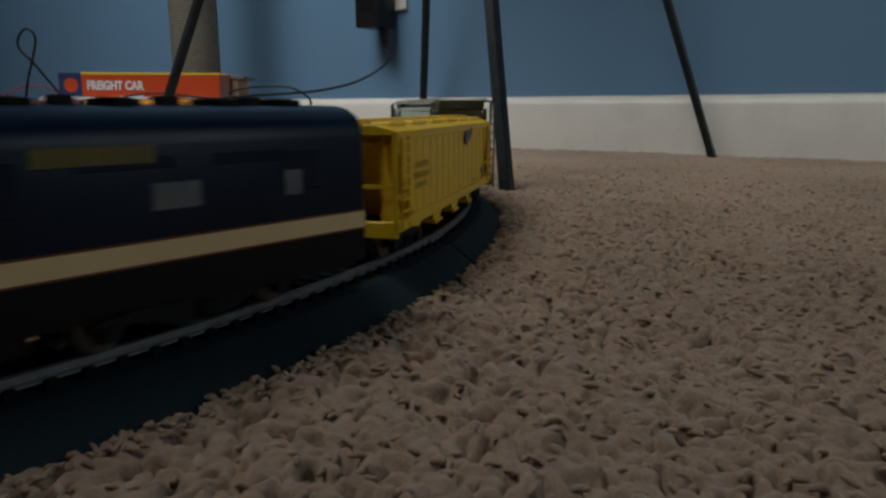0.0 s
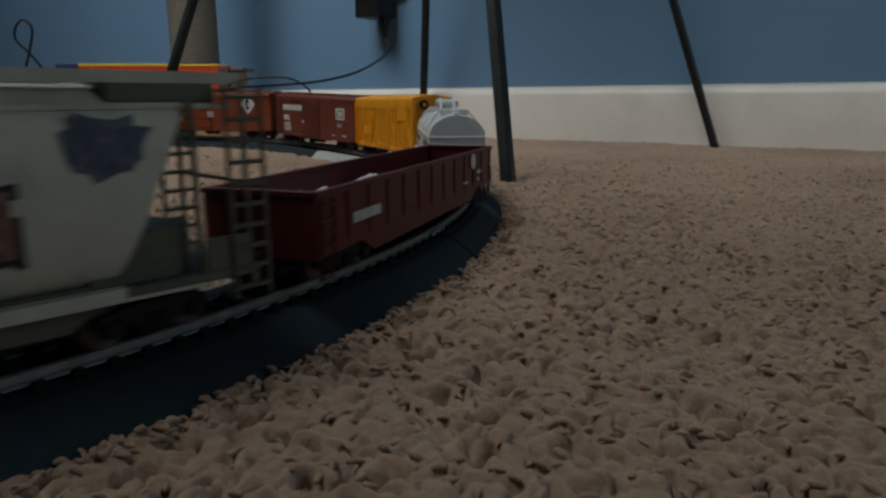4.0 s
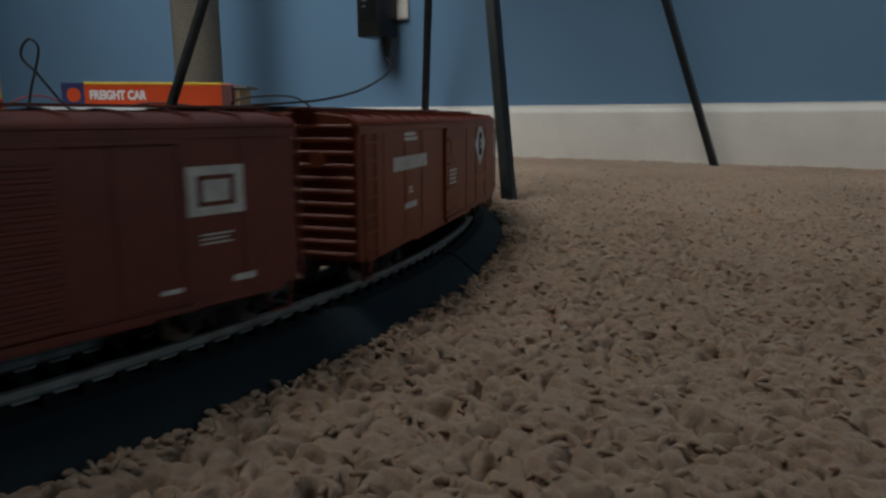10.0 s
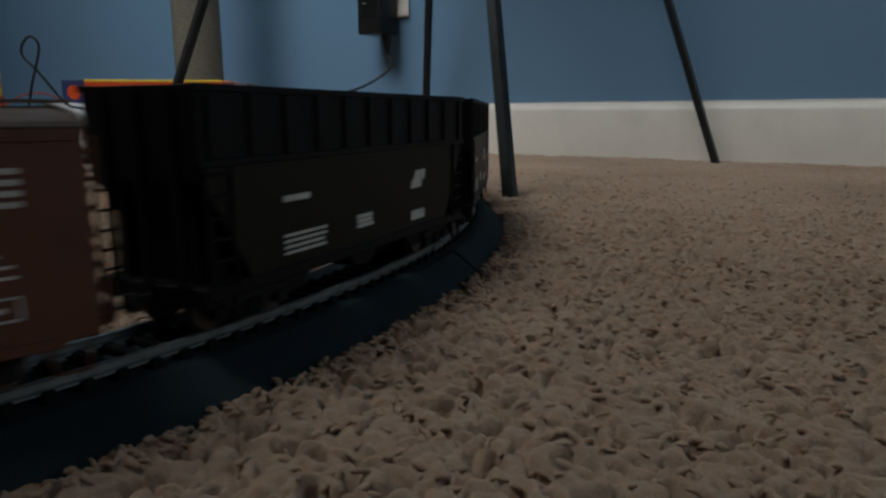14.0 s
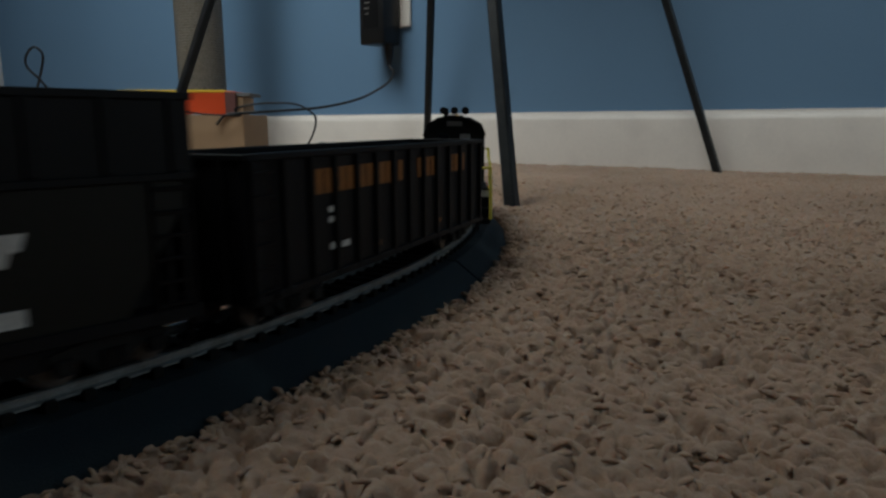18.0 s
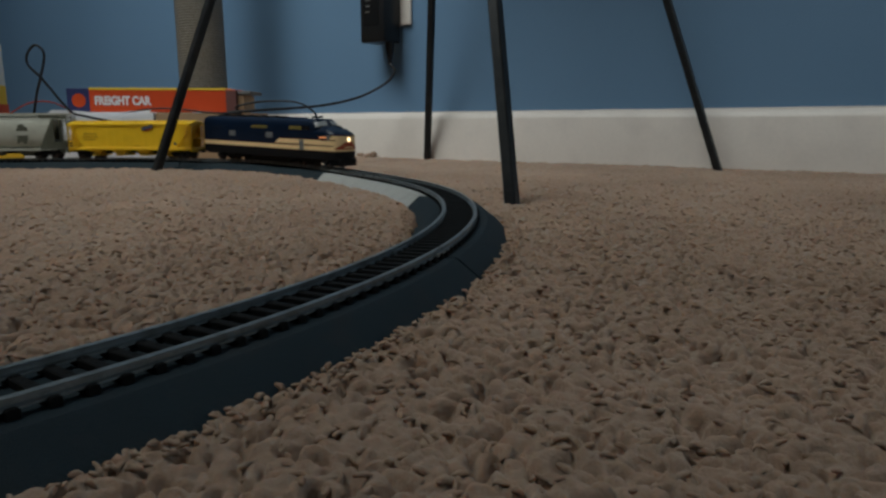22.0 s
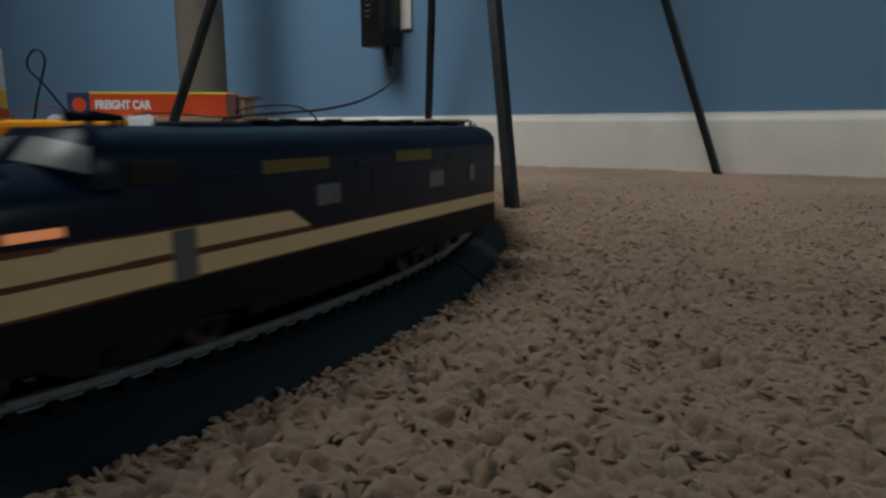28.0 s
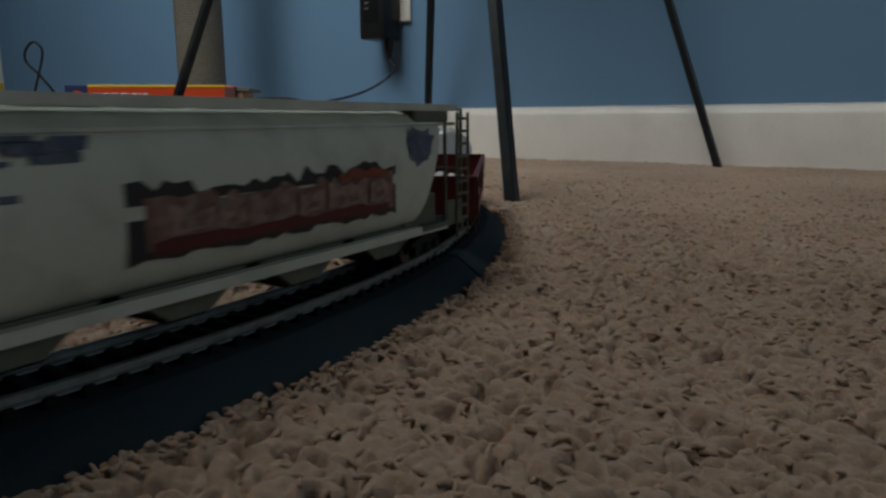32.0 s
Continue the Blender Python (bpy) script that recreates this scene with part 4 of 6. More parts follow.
def stock_car():
    L, W, z0, ze = .142, .0330, .0095, .0490
    car = start_car("stock_car", "orange-yellow slatted model stock car", "stock car")
    h, x = W / 2, L / 2
    # solid black block paints the shade seen between the slats
    part("shade_block", bx(-x + .002, x - .002, -h + .0025, h - .0025, z0, ze - .001), M_under, car, "black block standing in for the shaded inside of the car")
    prof = [(-h - .0006, ze - .0010), (h + .0006, ze - .0010), (h + .0006, ze + .0006), (h * .80, ze + .0024), (h * .4, ze + .0031), (0, ze + .0034), (-h * .4, ze + .0031), (-h * .80, ze + .0024), (-h - .0006, ze + .0006)]
    part("roof", prism(prof, -x - .0006, x + .0006, bevel=.0002), M_orange, car)
    b = bmesh.new()
    for k in (-1, 0, 1):
        bx(-x - .002, x + .002, k * .0026 - .0011, k * .0026 + .0011, ze + .0036, ze + .0042, b)
    part("running_board", b, M_orange, car)
    n = 14
    pitch = (ze - z0 - .0075) / n
    door = (-.010, .016)
    for s in (1, -1):
        for i in range(n):
            z = z0 + .0015 + i * pitch
            part("slat", bx(-x, x, s * (h - .0012), s * h, z, z + pitch * .74, bevel=.0002), M_orange, car)
        for q in (-x + .0012, -.046, -.030, door[0] - .001, door[1] + .001, .034, .052, x - .0012):
            part("post", bx(q - .0013, q + .0013, s * (h - .0005), s * (h + .0009), z0, ze - .001, bevel=.0002), M_orange, car)
        for a, c in ((-.062, -.046), (-.030, -.014), (.034, .018), (.068, .052)):
            pts = [(a - .0011, z0 + .002), (a + .0011, z0 + .002), (c + .0011, ze - .005), (c - .0011, ze - .005)]
            part("brace", prism(pts, s * (h - .0004), s * (h + .0008), axis="y"), M_orange, car)
        d = part("door", bx(door[0], door[1], s * (h + .0004), s * (h + .0012), z0 + .001, z0 + .004), M_orange, car)
        for i in range(n):
            z = z0 + .0020 + i * pitch
            part("slat", bx(door[0], door[1], s * (h + .0004), s * (h + .0013), z, z + pitch * .70, bevel=.0002), M_orange, d)
        part("sign_board", bx(-.0604 if s > 0 else .0377, -.0377 if s > 0 else .0604, s * (h - .0002), s * (h + .0009), .0332, .0458, bevel=.0002), M_orange, car)
        part("sign_board", bx(.026 if s > 0 else -.044, .044 if s > 0 else -.026, s * (h - .0002), s * (h + .0009), z0 + .010, z0 + .017, bevel=.0002), M_orange, car)
        part("top_plate", bx(-x, x, s * (h - .001), s * (h + .0006), ze - .0066, ze - .0006, bevel=.0002), M_orange, car)
        part("side_sill", bx(-x, x, s * (h - .001), s * (h + .0005), z0 - .0012, z0 + .0018, bevel=.0002), M_orange, car)
    for s in (1, -1):
        for i in range(n):
            z = z0 + .0015 + i * pitch
            part("end_slat", bx(s * (x - .0012), s * (x + .0002), -h + .0005, h - .0005, z, z + pitch * .86, bevel=.0002), M_orange, car)
        for y in (-h + .001, -.006, .006, h - .001):
            part("post", bx(s * (x - .0004), s * (x + .0010), y - .0011, y + .0011, z0, ze, bevel=.0002), M_orange, car)
        part("end_board", bx(s * (x - .0008), s * (x + .0008), -h, h, ze - .008, ze + .002, bevel=.0003), M_orange, car)
        ladder(car, s * (x - .005), s * (h + .0015), z0, ze - .003, .0075, 7, M_orange)
    b = bmesh.new()
    bmesh.ops.create_cone(b, cap_ends=True, segments=16, radius1=.0036, radius2=.0036, depth=.0012)
    wheel = part("brake_wheel", b, M_black, car, "black brake wheel", m=pose(x + .0030, -.0085, ze - .0035, 0, 90, 0))
    b = bmesh.new()
    bmesh.ops.create_cone(b, cap_ends=True, segments=12, radius1=.0016, radius2=.0016, depth=.0016)
    part("hub", b, M_orange, wheel)
    part("underframe", bx(-x * .96, x * .96, -.004, .004, .0080, z0 + .0005), M_under, car)
    stirrups(car, L, h, M_orange)
    gear(car, L, L * .68)
    return car


def tray(L, W, z0, z1, wall, floor_z, bm=None):
    """An open box: four walls and a floor."""
    x, h = L / 2, W / 2
    b = bm or bmesh.new()
    bx(-x, x, h - wall, h, z0, z1, b, bevel=.0002)
    bx(-x, x, -h, -h + wall, z0, z1, b, bevel=.0002)
    bx(-x, -x + wall, -h + wall, h - wall, z0, z1, b)
    bx(x - wall, x, -h + wall, h - wall, z0, z1, b)
    bx(-x + wall, x - wall, -h + wall, h - wall, floor_z - .001, floor_z, b)
    return b


def red_gondola():
    L, W, z0, z1 = .182, .0335, .0050, .0265
    car = start_car("gondola_car", "dark red low-sided open model gondola car", "gondola")
    h, x = W / 2, L / 2
    part("body", tray(L, W, z0 + .004, z1, .0009, .0125), M_oxide, car)
    for s in (1, -1):
        part("rim", bx(-x, x, s * (h - .0014), s * (h + .0007), z1 - .0012, z1 + .0003, bevel=.0002), M_oxide, car)
        part("rim", bx(s * (x - .0014), s * (x + .0006), -h, h, z1 - .0010, z1 + .0005, bevel=.0002), M_oxide, car)
        b = bmesh.new()
        prism([(-x, .0100), (-x * .70, .0095), (-x * .60, .0048), (x * .60, .0048), (x * .70, .0095), (x, .0100), (x, .0125), (-x, .0125)], s * (h - .0008), s * (h + .0002), b, axis="y")
        part("side_sill", b, M_oxide, car)
        for i in range(13):
            xi = -x + .004 + (L - .008) * i / 12
            part("rib", bx(xi - .0006, xi + .0006, s * (h - .0002), s * (h + .0005), .0105, z1 - .001, bevel=.0002), M_oxide, car)
        ladder(car, s * (x - .005), s * (h + .0009), .010, z1 - .002, .0075, 4, M_oxide)
    disc_mark(car, h + .0006, M_letter, .0562, .0222, .0038, .0035, "faded white round emblem")
    marks(car, h + .0006, M_letter, [(.0628, .0692, .0160, .0175), (.0632, .0665, .0130, .0140)] + [(.0400, .0480, .0135, .0142)], "small white lettering")
    marks(car, h + .0006, M_letter, blocks(-.070, -.050, .0155, .0185, 7), "white number bars")
    stirrups(car, L, h, M_oxide, .003, .010)
    part("underframe", bx(-x * .94, x * .94, -.006, .006, .0055, .0120), M_under, car)
    gear(car, L, L * .72)
    # loose white load
    rng = random.Random(4)
    b = bmesh.new()
    for i in range(90):
        xx, yy = rng.uniform(.005, x - .004), rng.uniform(-h + .003, h - .003)
        zz = .0125 + .0085 * (1 - (yy / h) ** 2) * min(1, (x - xx) / .02) * rng.uniform(.5, 1)
        c = bmesh.new()
        bmesh.ops.create_icosphere(c, subdivisions=1, radius=rng.uniform(.0016, .0032))
        for v in c.verts:
            v.co += Vector((rng.uniform(-1, 1), rng.uniform(-1, 1), rng.uniform(-1, 1))) * .0006
        merge(b, c, Matrix.Translation((xx, yy, zz)))
    load = tagged(part("load", b, M_paper, smooth=0, m=pose(0, 0, RAIL_Z) @ Matrix.Diagonal((CAR_SCALE, 1, 1, 1))), "heap of white crumbled pieces lying in the red gondola", "load", kind="stuff")
    return car, load


def coil_car():
    L, W = .161, .0325
    car = start_car("coil_car", "white model coil car with a rounded hood and lifting brackets", "coil car")
    h, x = W / 2, L / 2
    # fish-belly sills
    for s in (1, -1):
        pts = [(-x, .0118), (-x * .60, .0115), (-x * .42, .0042), (x * .42, .0042), (x * .60, .0115), (x, .0118), (x, .0142), (-x, .0142)]
        part("side_sill", prism(pts, s * (h - .0012), s * h, axis="y"), M_white, car)
        part("deck_edge", bx(-x, x, s * (h - .0016), s * (h + .0014), .0140, .0156, bevel=.0003), M_white, car)
        for k in range(9):
            xx = -x * .9 + L * .9 * k / 8
            part("bracket", bx(xx - .0006, xx + .0006, s * (h - .0004), s * (h + .0012), .0120, .0142), M_white, car)
        part("sill_rib", bx(-x * .40, x * .40, s * h, s * (h + .0005), .0100, .0106), M_white, car)
    part("deck", bx(-x, x, -h + .001, h - .001, .0120, .0150, bevel=.0003), M_white, car)
    # hood: upright lower half, rounded top, stepped lip between them
    hx, hw = x - .0075, h - .0012
    low = part("hood_base", bx(-hx, hx, -hw, hw, .0150, .0295, bevel=.0004), M_white, car)
    part("lip", bx(-hx - .0004, hx + .0004, -hw - .0006, hw + .0006, .0290, .0302, bevel=.0002), M_white, car)
    prof = [(hw * math.cos(a), .0300 + .0115 * math.sin(a)) for a in [math.pi * k / 20 for k in range(21)]]
    part("hood", prism(prof, -hx + .0002, hx - .0002, bevel=.0003), M_white, car)
    for k in (-.62, 0, .62):
        b = prism([(hw * 1.02 * math.cos(a), .0300 + .0119 * math.sin(a)) for a in [math.pi * i / 16 for i in range(17)]], k * hx - .0005, k * hx + .0005)
        part("hood_seam", b, M_white, car)
    # lifting gear on top
    part("top_beam", bx(-hx * .98, hx * .98, -.0016, .0016, .0413, .0427, bevel=.0003), M_white, car)
    for y in (-.004, .004):
        pts = [(-.024, .0413), (-.011, .0431), (-.0055, .0488), (-.0028, .0503), (.0028, .0503), (.0055, .0488), (.011, .0431), (.024, .0413)]
        part("lifting_bracket", prism(pts, y - .0007, y + .0007, axis="y"), M_white, car)
    part("lifting_bar", tube((0, -.0065, .0468), (0, .0065, .0468), .0026, None, 14), M_white, car, "white lifting bar with dark end")
    part("bar_end", tube((0, .0066, .0468), (0, .0072, .0468), .0017, None, 12), M_under, car)
    for k in (-1, 1):
        part("lifting_lug", bx(k * hx * .72 - .002, k * hx * .72 + .002, -.0075, .0075, .0404, .0442, bevel=.0004), M_white, car)
        for s in (1, -1):
            part("hook_bar", rod([(k * hx * .72, s * .007, .0438), (k * hx * .72, s * .0118, .0391), (k * hx * .72, s * .0128, .0355)], .0005), M_white, car)
        part("end_rail", rod([(k * (x - .001), -h, .0150), (k * (x - .001), -h, .0205), (k * (x - .001), h, .0205), (k * (x - .001), h, .0150)], .0005), M_white, car)
        part("end_sill", bx(k * (x - .0020), k * x, -h, h, .0075, .0150, bevel=.0004), M_white, car)
        for s in (1, -1):
            ladder(car, k * (x - .0045), s * (h + .0010), .0030, .0150, .0070, 3, M_white)
    # vents and print
    hq = hw + .0001
    for s in (1, -1):
        v = part("vent", bx(-s * (-.0610), -s * (-.0390), s * hw, s * (hw + .0004), .0215, .0252), M_under, car, "dark louvred vent")
        for i in range(5):
            z = .0218 + i * .0007
            part("louvre", bx(-s * (-.0608), -s * (-.0392), s * (hw + .0003), s * (hw + .0007), z, z + .0004), M_greyend, v)
    marks(car, hq, M_slate, [(-.0049, .0133, .0226, .0236), (.0157, .0489, .0228, .0264), (.0521, .0592, .0234, .0262)], "slate blue name lettering")
    marks(car, hq, M_red, [(.0137, .0592, .0272, .0276), (-.0049, .0133, .0218, .0220)], "thin red line")
    marks(car, hq, M_slate, [(-.060, -.040, .0172, .0182), (-.036, -.026, .0175, .0182), (.024, .033, .0180, .0187), (.038, .043, .0180, .0187)], "small slate data lettering")
    part("underframe", bx(-x * .95, x * .95, -.005, .005, .0060, .0122), M_under, car)
    gear(car, L, L * .72)
    return car


def covered_hopper_yellow():
    L, W, z0, ze = .164, .0330, .0125, .0420
    car = start_car("hopper_car", "yellow model covered hopper with open ends and roof hatches", "hopper")
    car.scale.x = 1.0
    h, x = W / 2, L / 2
    side = [(-x + .021, z0), (x - .021, z0), (x - .008, ze * .55 + z0 * .45), (x - .004, ze), (-x + .004, ze), (-x + .008, ze * .55 + z0 * .45)]
    body = prism(side, -h + .0006, h - .0006, axis="y", bevel=.0003)
    part("body", body, M_yellow, car)
    part("roof", prism([(-h - .0004, ze - .0006), (h + .0004, ze - .0006), (h + .0004, ze + .0006), (h * .55, ze + .0026), (-h * .55, ze + .0026), (-h - .0004, ze + .0006)], -x, x, bevel=.0002), M_yellow, car)
    for s in (1, -1):
        for i in range(13):
            xi = -x + .024 + (L - .048) * i / 12
            part("rib", bx(xi - .0006, xi + .0006, s * (h - .0009), s * (h - .0004), z0, ze - .001, bevel=.0001), M_yellow, car)
        part("side_sill", bx(-x, x, s * (h - .0014), s * (h + .0006), z0 - .0022, z0 + .0014, bevel=.0003), M_yellow, car)
        part("top_plate", bx(-x, x, s * (h - .0012), s * (h + .0004), ze - .0022, ze, bevel=.0002), M_yellow, car)
        for sx in (1, -1):
            part("end_post", bx(sx * (x - .0012), sx * x, s * (h - .0016), s * h, z0, ze, bevel=.0002), M_yellow, car)
            part("end_post", bx(sx * (x - .0150), sx * (x - .0138), s * (h - .0014), s * h, z0, ze, bevel=.0002), M_yellow, car)
            part("end_rail", bx(sx * (x - .0150), sx * x, s * (h - .0010), s * h, z0 + .0085, z0 + .0097), M_yellow, car)
            part("end_infill", prism([(sx * (x - .0020), z0), (sx * (x - .0205), z0), (sx * (x - .0075), ze * .55 + z0 * .45), (sx * (x - .0035), ze - .001), (sx * (x - .0020), ze - .001)], s * (h - .0060), s * (h - .0050), axis="y"), M_yellow, car)
            ladder(car, sx * (x - .0060), s * (h + .0010), z0 - .001, ze - .001, .0078, 8, M_yellow)
    for sx in (1, -1):
        part("end_sill", bx(sx * (x - .0016), sx * x, -h, h, z0 - .0040, z0 + .0014, bevel=.0003), M_yellow, car)
        part("end_sheet", loft([[(sx * (x - .003), -h + .001, ze - .003), (sx * (x - .003), h - .001, ze - .003), (sx * (x - .004), h - .001, ze - .003), (sx * (x - .004), -h + .001, ze - .003)], [(sx * (x - .022), -h + .001, z0), (sx * (x - .022), h - .001, z0), (sx * (x - .023), h - .001, z0), (sx * (x - .023), -h + .001, z0)]]), M_yellow, car)
        part("end_rail", bx(sx * (x - .0010), sx * x, -h, h, z0 + .012, z0 + .0132), M_yellow, car)
    for i in range(4):
        xi = -x + .034 + (L - .068) * i / 3
        b = prism([(xi - .0125, z0 + .0005), (xi + .0125, z0 + .0005), (xi + .0045, .0048), (xi - .0045, .0048)], -h + .004, h - .004, axis="y")
        bay = part("hopper_bay", b, M_yellow, car)
        part("gate", bx(xi - .0055, xi + .0055, -h + .003, h - .003, .0036, .0050, bevel=.0003), M_yellow, bay)
    for s in (1, -1):
        for i in range(6):
            xi = -x + .016 + (L - .032) * i / 5
            part("roof_hatch", bx(xi - .0085, xi + .0085, s * .0050, s * .0125, ze + .0010, ze + .0034, bevel=.0006), M_yellow, car)
    part("running_board", bx(-x - .001, x + .001, -.0035, .0035, ze + .0034, ze + .0042, bevel=.0002), M_yellow, car)
    # emblem: blue bar over a pale red disc, turned
    for s in (1, -1):
        for mt, pts in ((M_red, [(-.0052, .0020), (.0034, .0046), (.0052, -.0020), (-.0036, -.0044)]), (M_slate, [(-.0074, -.0034), (-.0066, .0006), (.0074, .0038), (.0066, -.0002)])):
            b = prism([(-s * (.0255 + a), .0375 + c) for a, c in pts], s * (h - .0002), s * (h + (.0003 if mt is M_red else .0005)), axis="y")
            part("emblem", b, mt, car, "blue bar across a red emblem", smooth=0)
    marks(car, h - .00045, M_ochre, blocks(-.060, -.042, .0292, .0314, 8) + blocks(-.062, -.041, .0256, .0278, 9) + blocks(-.060, -.044, .0222, .0242, 7), "faint ochre lettering")
    marks(car, h - .0001, M_slate, [(.0590, .0622, .0168, .0200)], "small dark data panel")
    marks(car, h - .00045, M_ochre, [(.008, .013, .0150, .0162), (.040, .045, .0150, .0162)], "small ochre print")
    part("underframe", bx(-x * .95, x * .95, -.004, .004, .0065, z0), M_under, car)
    gear(car, L, L * .74)
    return car


def sprayed_piece(car, y):
    """Ragged layers of spray paint with a row of bulging letter shapes, on the outer side."""
    rng = random.Random(21)

    def slab(q0, q1, zb, zt, rag, material, label, n=14, lift=.0002):
        nonlocal y
        low = [(q0 + (q1 - q0) * i / n, zb + rng.uniform(-rag, rag) * .4) for i in range(n + 1)]
        high = [(min(q1, max(q0, q + rng.uniform(-.3, .3) * (q1 - q0) / n)), zt + rng.uniform(-rag, rag)) for q, _ in reversed(low)]
        part("graffiti", prism([(-a, c) for a, c in low + high], y, y + lift, axis="y"), material, car, label, smooth=0)
        y += .00006

    slab(-.0385, .0600, .0206, .0358, .0022, M_grafdark, "black ragged outline of the sprayed piece", 30)
    slab(-.0340, .0585, .0226, .0334, .0016, M_graf, "rust-brown ground of the sprayed piece", 26)
    slab(-.0330, .0560, .0216, .0246, .0008, M_oxide, "dark red foot of the sprayed piece", 20)
    for q, w, up in ((-.0300, .0150, 0), (-.0140, .0085, -.0010), (-.0050, .0170, .0006), (.0130, .0110, -.0004), (.0250, .0190, .0008), (.0450, .0100, 0)):
        slab(q, q + w, .0252 - up * .5, .0312 + up, .0016, M_grafpale, "dusty pink sprayed letter", 6)
        slab(q + w * .30, q + w * .75, .0264, .0280 + up, .0009, M_graf, "rust-brown heart of a letter", 3)
    slab(.0300, .0540, .0328, .0350, .0012, M_rust, "red-brown crown of the sprayed piece", 9)


def covered_hopper_grey():
    L, W, z0, ze = .214, .0335, .0110, .0526
    car = start_car("hopper_car", "long grey-green rounded model hopper with sprayed graffiti", "hopper")
    h, x = W / 2, L / 2

    def ring(xx, k):
        # rounded cross-section; the ends slope in towards the bottom
        pts = []
        for i in range(28):
            a = math.tau * i / 28
            y = h * math.copysign(abs(math.cos(a)) ** .55, math.cos(a))
            z = .0310 + (.0221 if math.sin(a) > 0 else .0190) * math.copysign(abs(math.sin(a)) ** .75, math.sin(a))
            low = 1 - (z - .012) / .0385
            pts.append((xx - math.copysign(.018 * low * abs(k), xx), y * (1 - .03 * max(0, abs(k) - 1) * 5), z))
        return pts
    secs = [ring(-x + .0125, 1.2), ring(-x + .0135, 1)]
    secs += [ring(-x + .045 + (L - .090) * i / 8, 0) for i in range(9)]
    secs += [ring(x - .0135, 1), ring(x - .0125, 1.2)]
    part("body", loft(secs), M_grey, car, smooth=50)
    for k in (-1, 1):
        for s in (1, -1):
            part("top_rail", bx(-x + .003, x - .003, s * (h * .80), s * (h * .80 + .0009), ze - .0048, ze - .0036, bevel=.0002), M_grey, car) if k > 0 else None
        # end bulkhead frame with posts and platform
        # dark filler added where bright carpet would show through
        part("end_filler", bx(k * (x - .036), k * (x - .0145), -.0125, .0125, .0125, .0235, bevel=.0005), M_greyend, car, "dark filler block added under the sloping end")
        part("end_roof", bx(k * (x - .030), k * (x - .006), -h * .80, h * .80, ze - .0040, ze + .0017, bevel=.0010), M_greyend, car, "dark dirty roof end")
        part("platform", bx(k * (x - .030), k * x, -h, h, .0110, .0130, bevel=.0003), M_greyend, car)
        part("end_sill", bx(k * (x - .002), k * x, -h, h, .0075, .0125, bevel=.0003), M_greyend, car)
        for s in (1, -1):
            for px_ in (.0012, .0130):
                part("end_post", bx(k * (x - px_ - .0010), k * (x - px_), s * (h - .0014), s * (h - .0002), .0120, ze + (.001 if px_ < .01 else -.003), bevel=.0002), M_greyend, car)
            # dark triangle paints the shade of the open space, at one end only
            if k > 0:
                part("end_infill", prism([(k * (x - .0128), .0130), (k * (x - .0310), .0130), (k * (x - .0150), .0475), (k * (x - .0128), .0475)], s * (h - .0016), s * (h - .0004), axis="y"), M_greyend, car, "dark triangle standing in for the shaded gap at the end")
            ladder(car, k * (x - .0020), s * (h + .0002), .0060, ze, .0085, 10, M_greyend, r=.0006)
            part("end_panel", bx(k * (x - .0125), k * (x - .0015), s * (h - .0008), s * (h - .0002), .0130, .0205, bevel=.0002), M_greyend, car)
        part("end_rail", rod([(k * (x - .0006), -h + .001, ze + .001), (k * (x - .0006), h - .001, ze + .001)], .0005), M_greyend, car)
        part("end_rail", rod([(k * (x - .0006), -h + .001, ze * .6), (k * (x - .0006), h - .001, ze * .6)], .0005), M_greyend, car)
    for s in (1, -1):
        part("side_sill", prism([(-x + .012, .0130), (-x + .012, .0102), (x - .012, .0102), (x - .012, .0130)], s * (h * .80), s * (h * .98), axis="y"), M_grey, car)
        part("walkway", bx(-x, x, s * (h * .50), s * (h * .78), ze + .0012, ze + .0018), M_grey, car, "roof walkway grid")
        part("walk_edge", bx(-x, x, s * (h * .78), s * (h * .78 + .0006), ze + .0004, ze + .0028), M_grey, car)
    for i in range(9):
        xi = -x + .022 + (L - .044) * i / 8
        part("roof_hatch", bx(xi - .0090, xi + .0090, -.0055, .0055, ze - .0008, ze + .0014, bevel=.0006), M_grey, car)
    for i in range(4):
        xi = -x + .046 + (L - .092) * i / 3
        b = prism([(xi - .018, .0135), (xi + .018, .0135), (xi + .006, .0048), (xi - .006, .0048)], -h * .72, h * .72, axis="y")
        # bays take the dark tone to paint in shade beneath the sill
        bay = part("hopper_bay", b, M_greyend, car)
        part("gate", bx(xi - .0065, xi + .0065, -h * .62, h * .62, .0036, .0052, bevel=.0003), M_under, bay)
    # print: horse-and-bars emblem, number panel, sprayed pieces
    marks(car, h * .985, M_slate, [(-.0869, -.0700, .0420 + k * .0011, .0427 + k * .0011) for k in range(5)] + [(-.0640, -.0560, .0462, .0476, .0010), (-.0600, -.0525, .0440, .0466, -.0020), (-.0560, -.0465, .0424, .0444, .0), (-.0535, -.0455, .0446, .0474, .0008), (-.0640, -.0600, .0422, .0432, .0)], "slate blue bars and block lettering", name="emblem")
    marks(car, h * .985, M_slate, [(-.0631, -.0590, .0357, .0372)] + lines(-.0626, -.0498, .0293, .0314, 2, .5), "small dark number bars")
    sprayed_piece(car, h * .985)
    disc_mark(car, h * .985, M_slate, .0760, .0410, .0078, .0062, "slate blue sprayed emblem", 18, .22, 8, sides=(1,))
    disc_mark(car, h * .985, M_greyend, -.0040, .0270, .0160, .0085, "dark smudged patch of paint", 20, .18, 9, sides=(-1,))
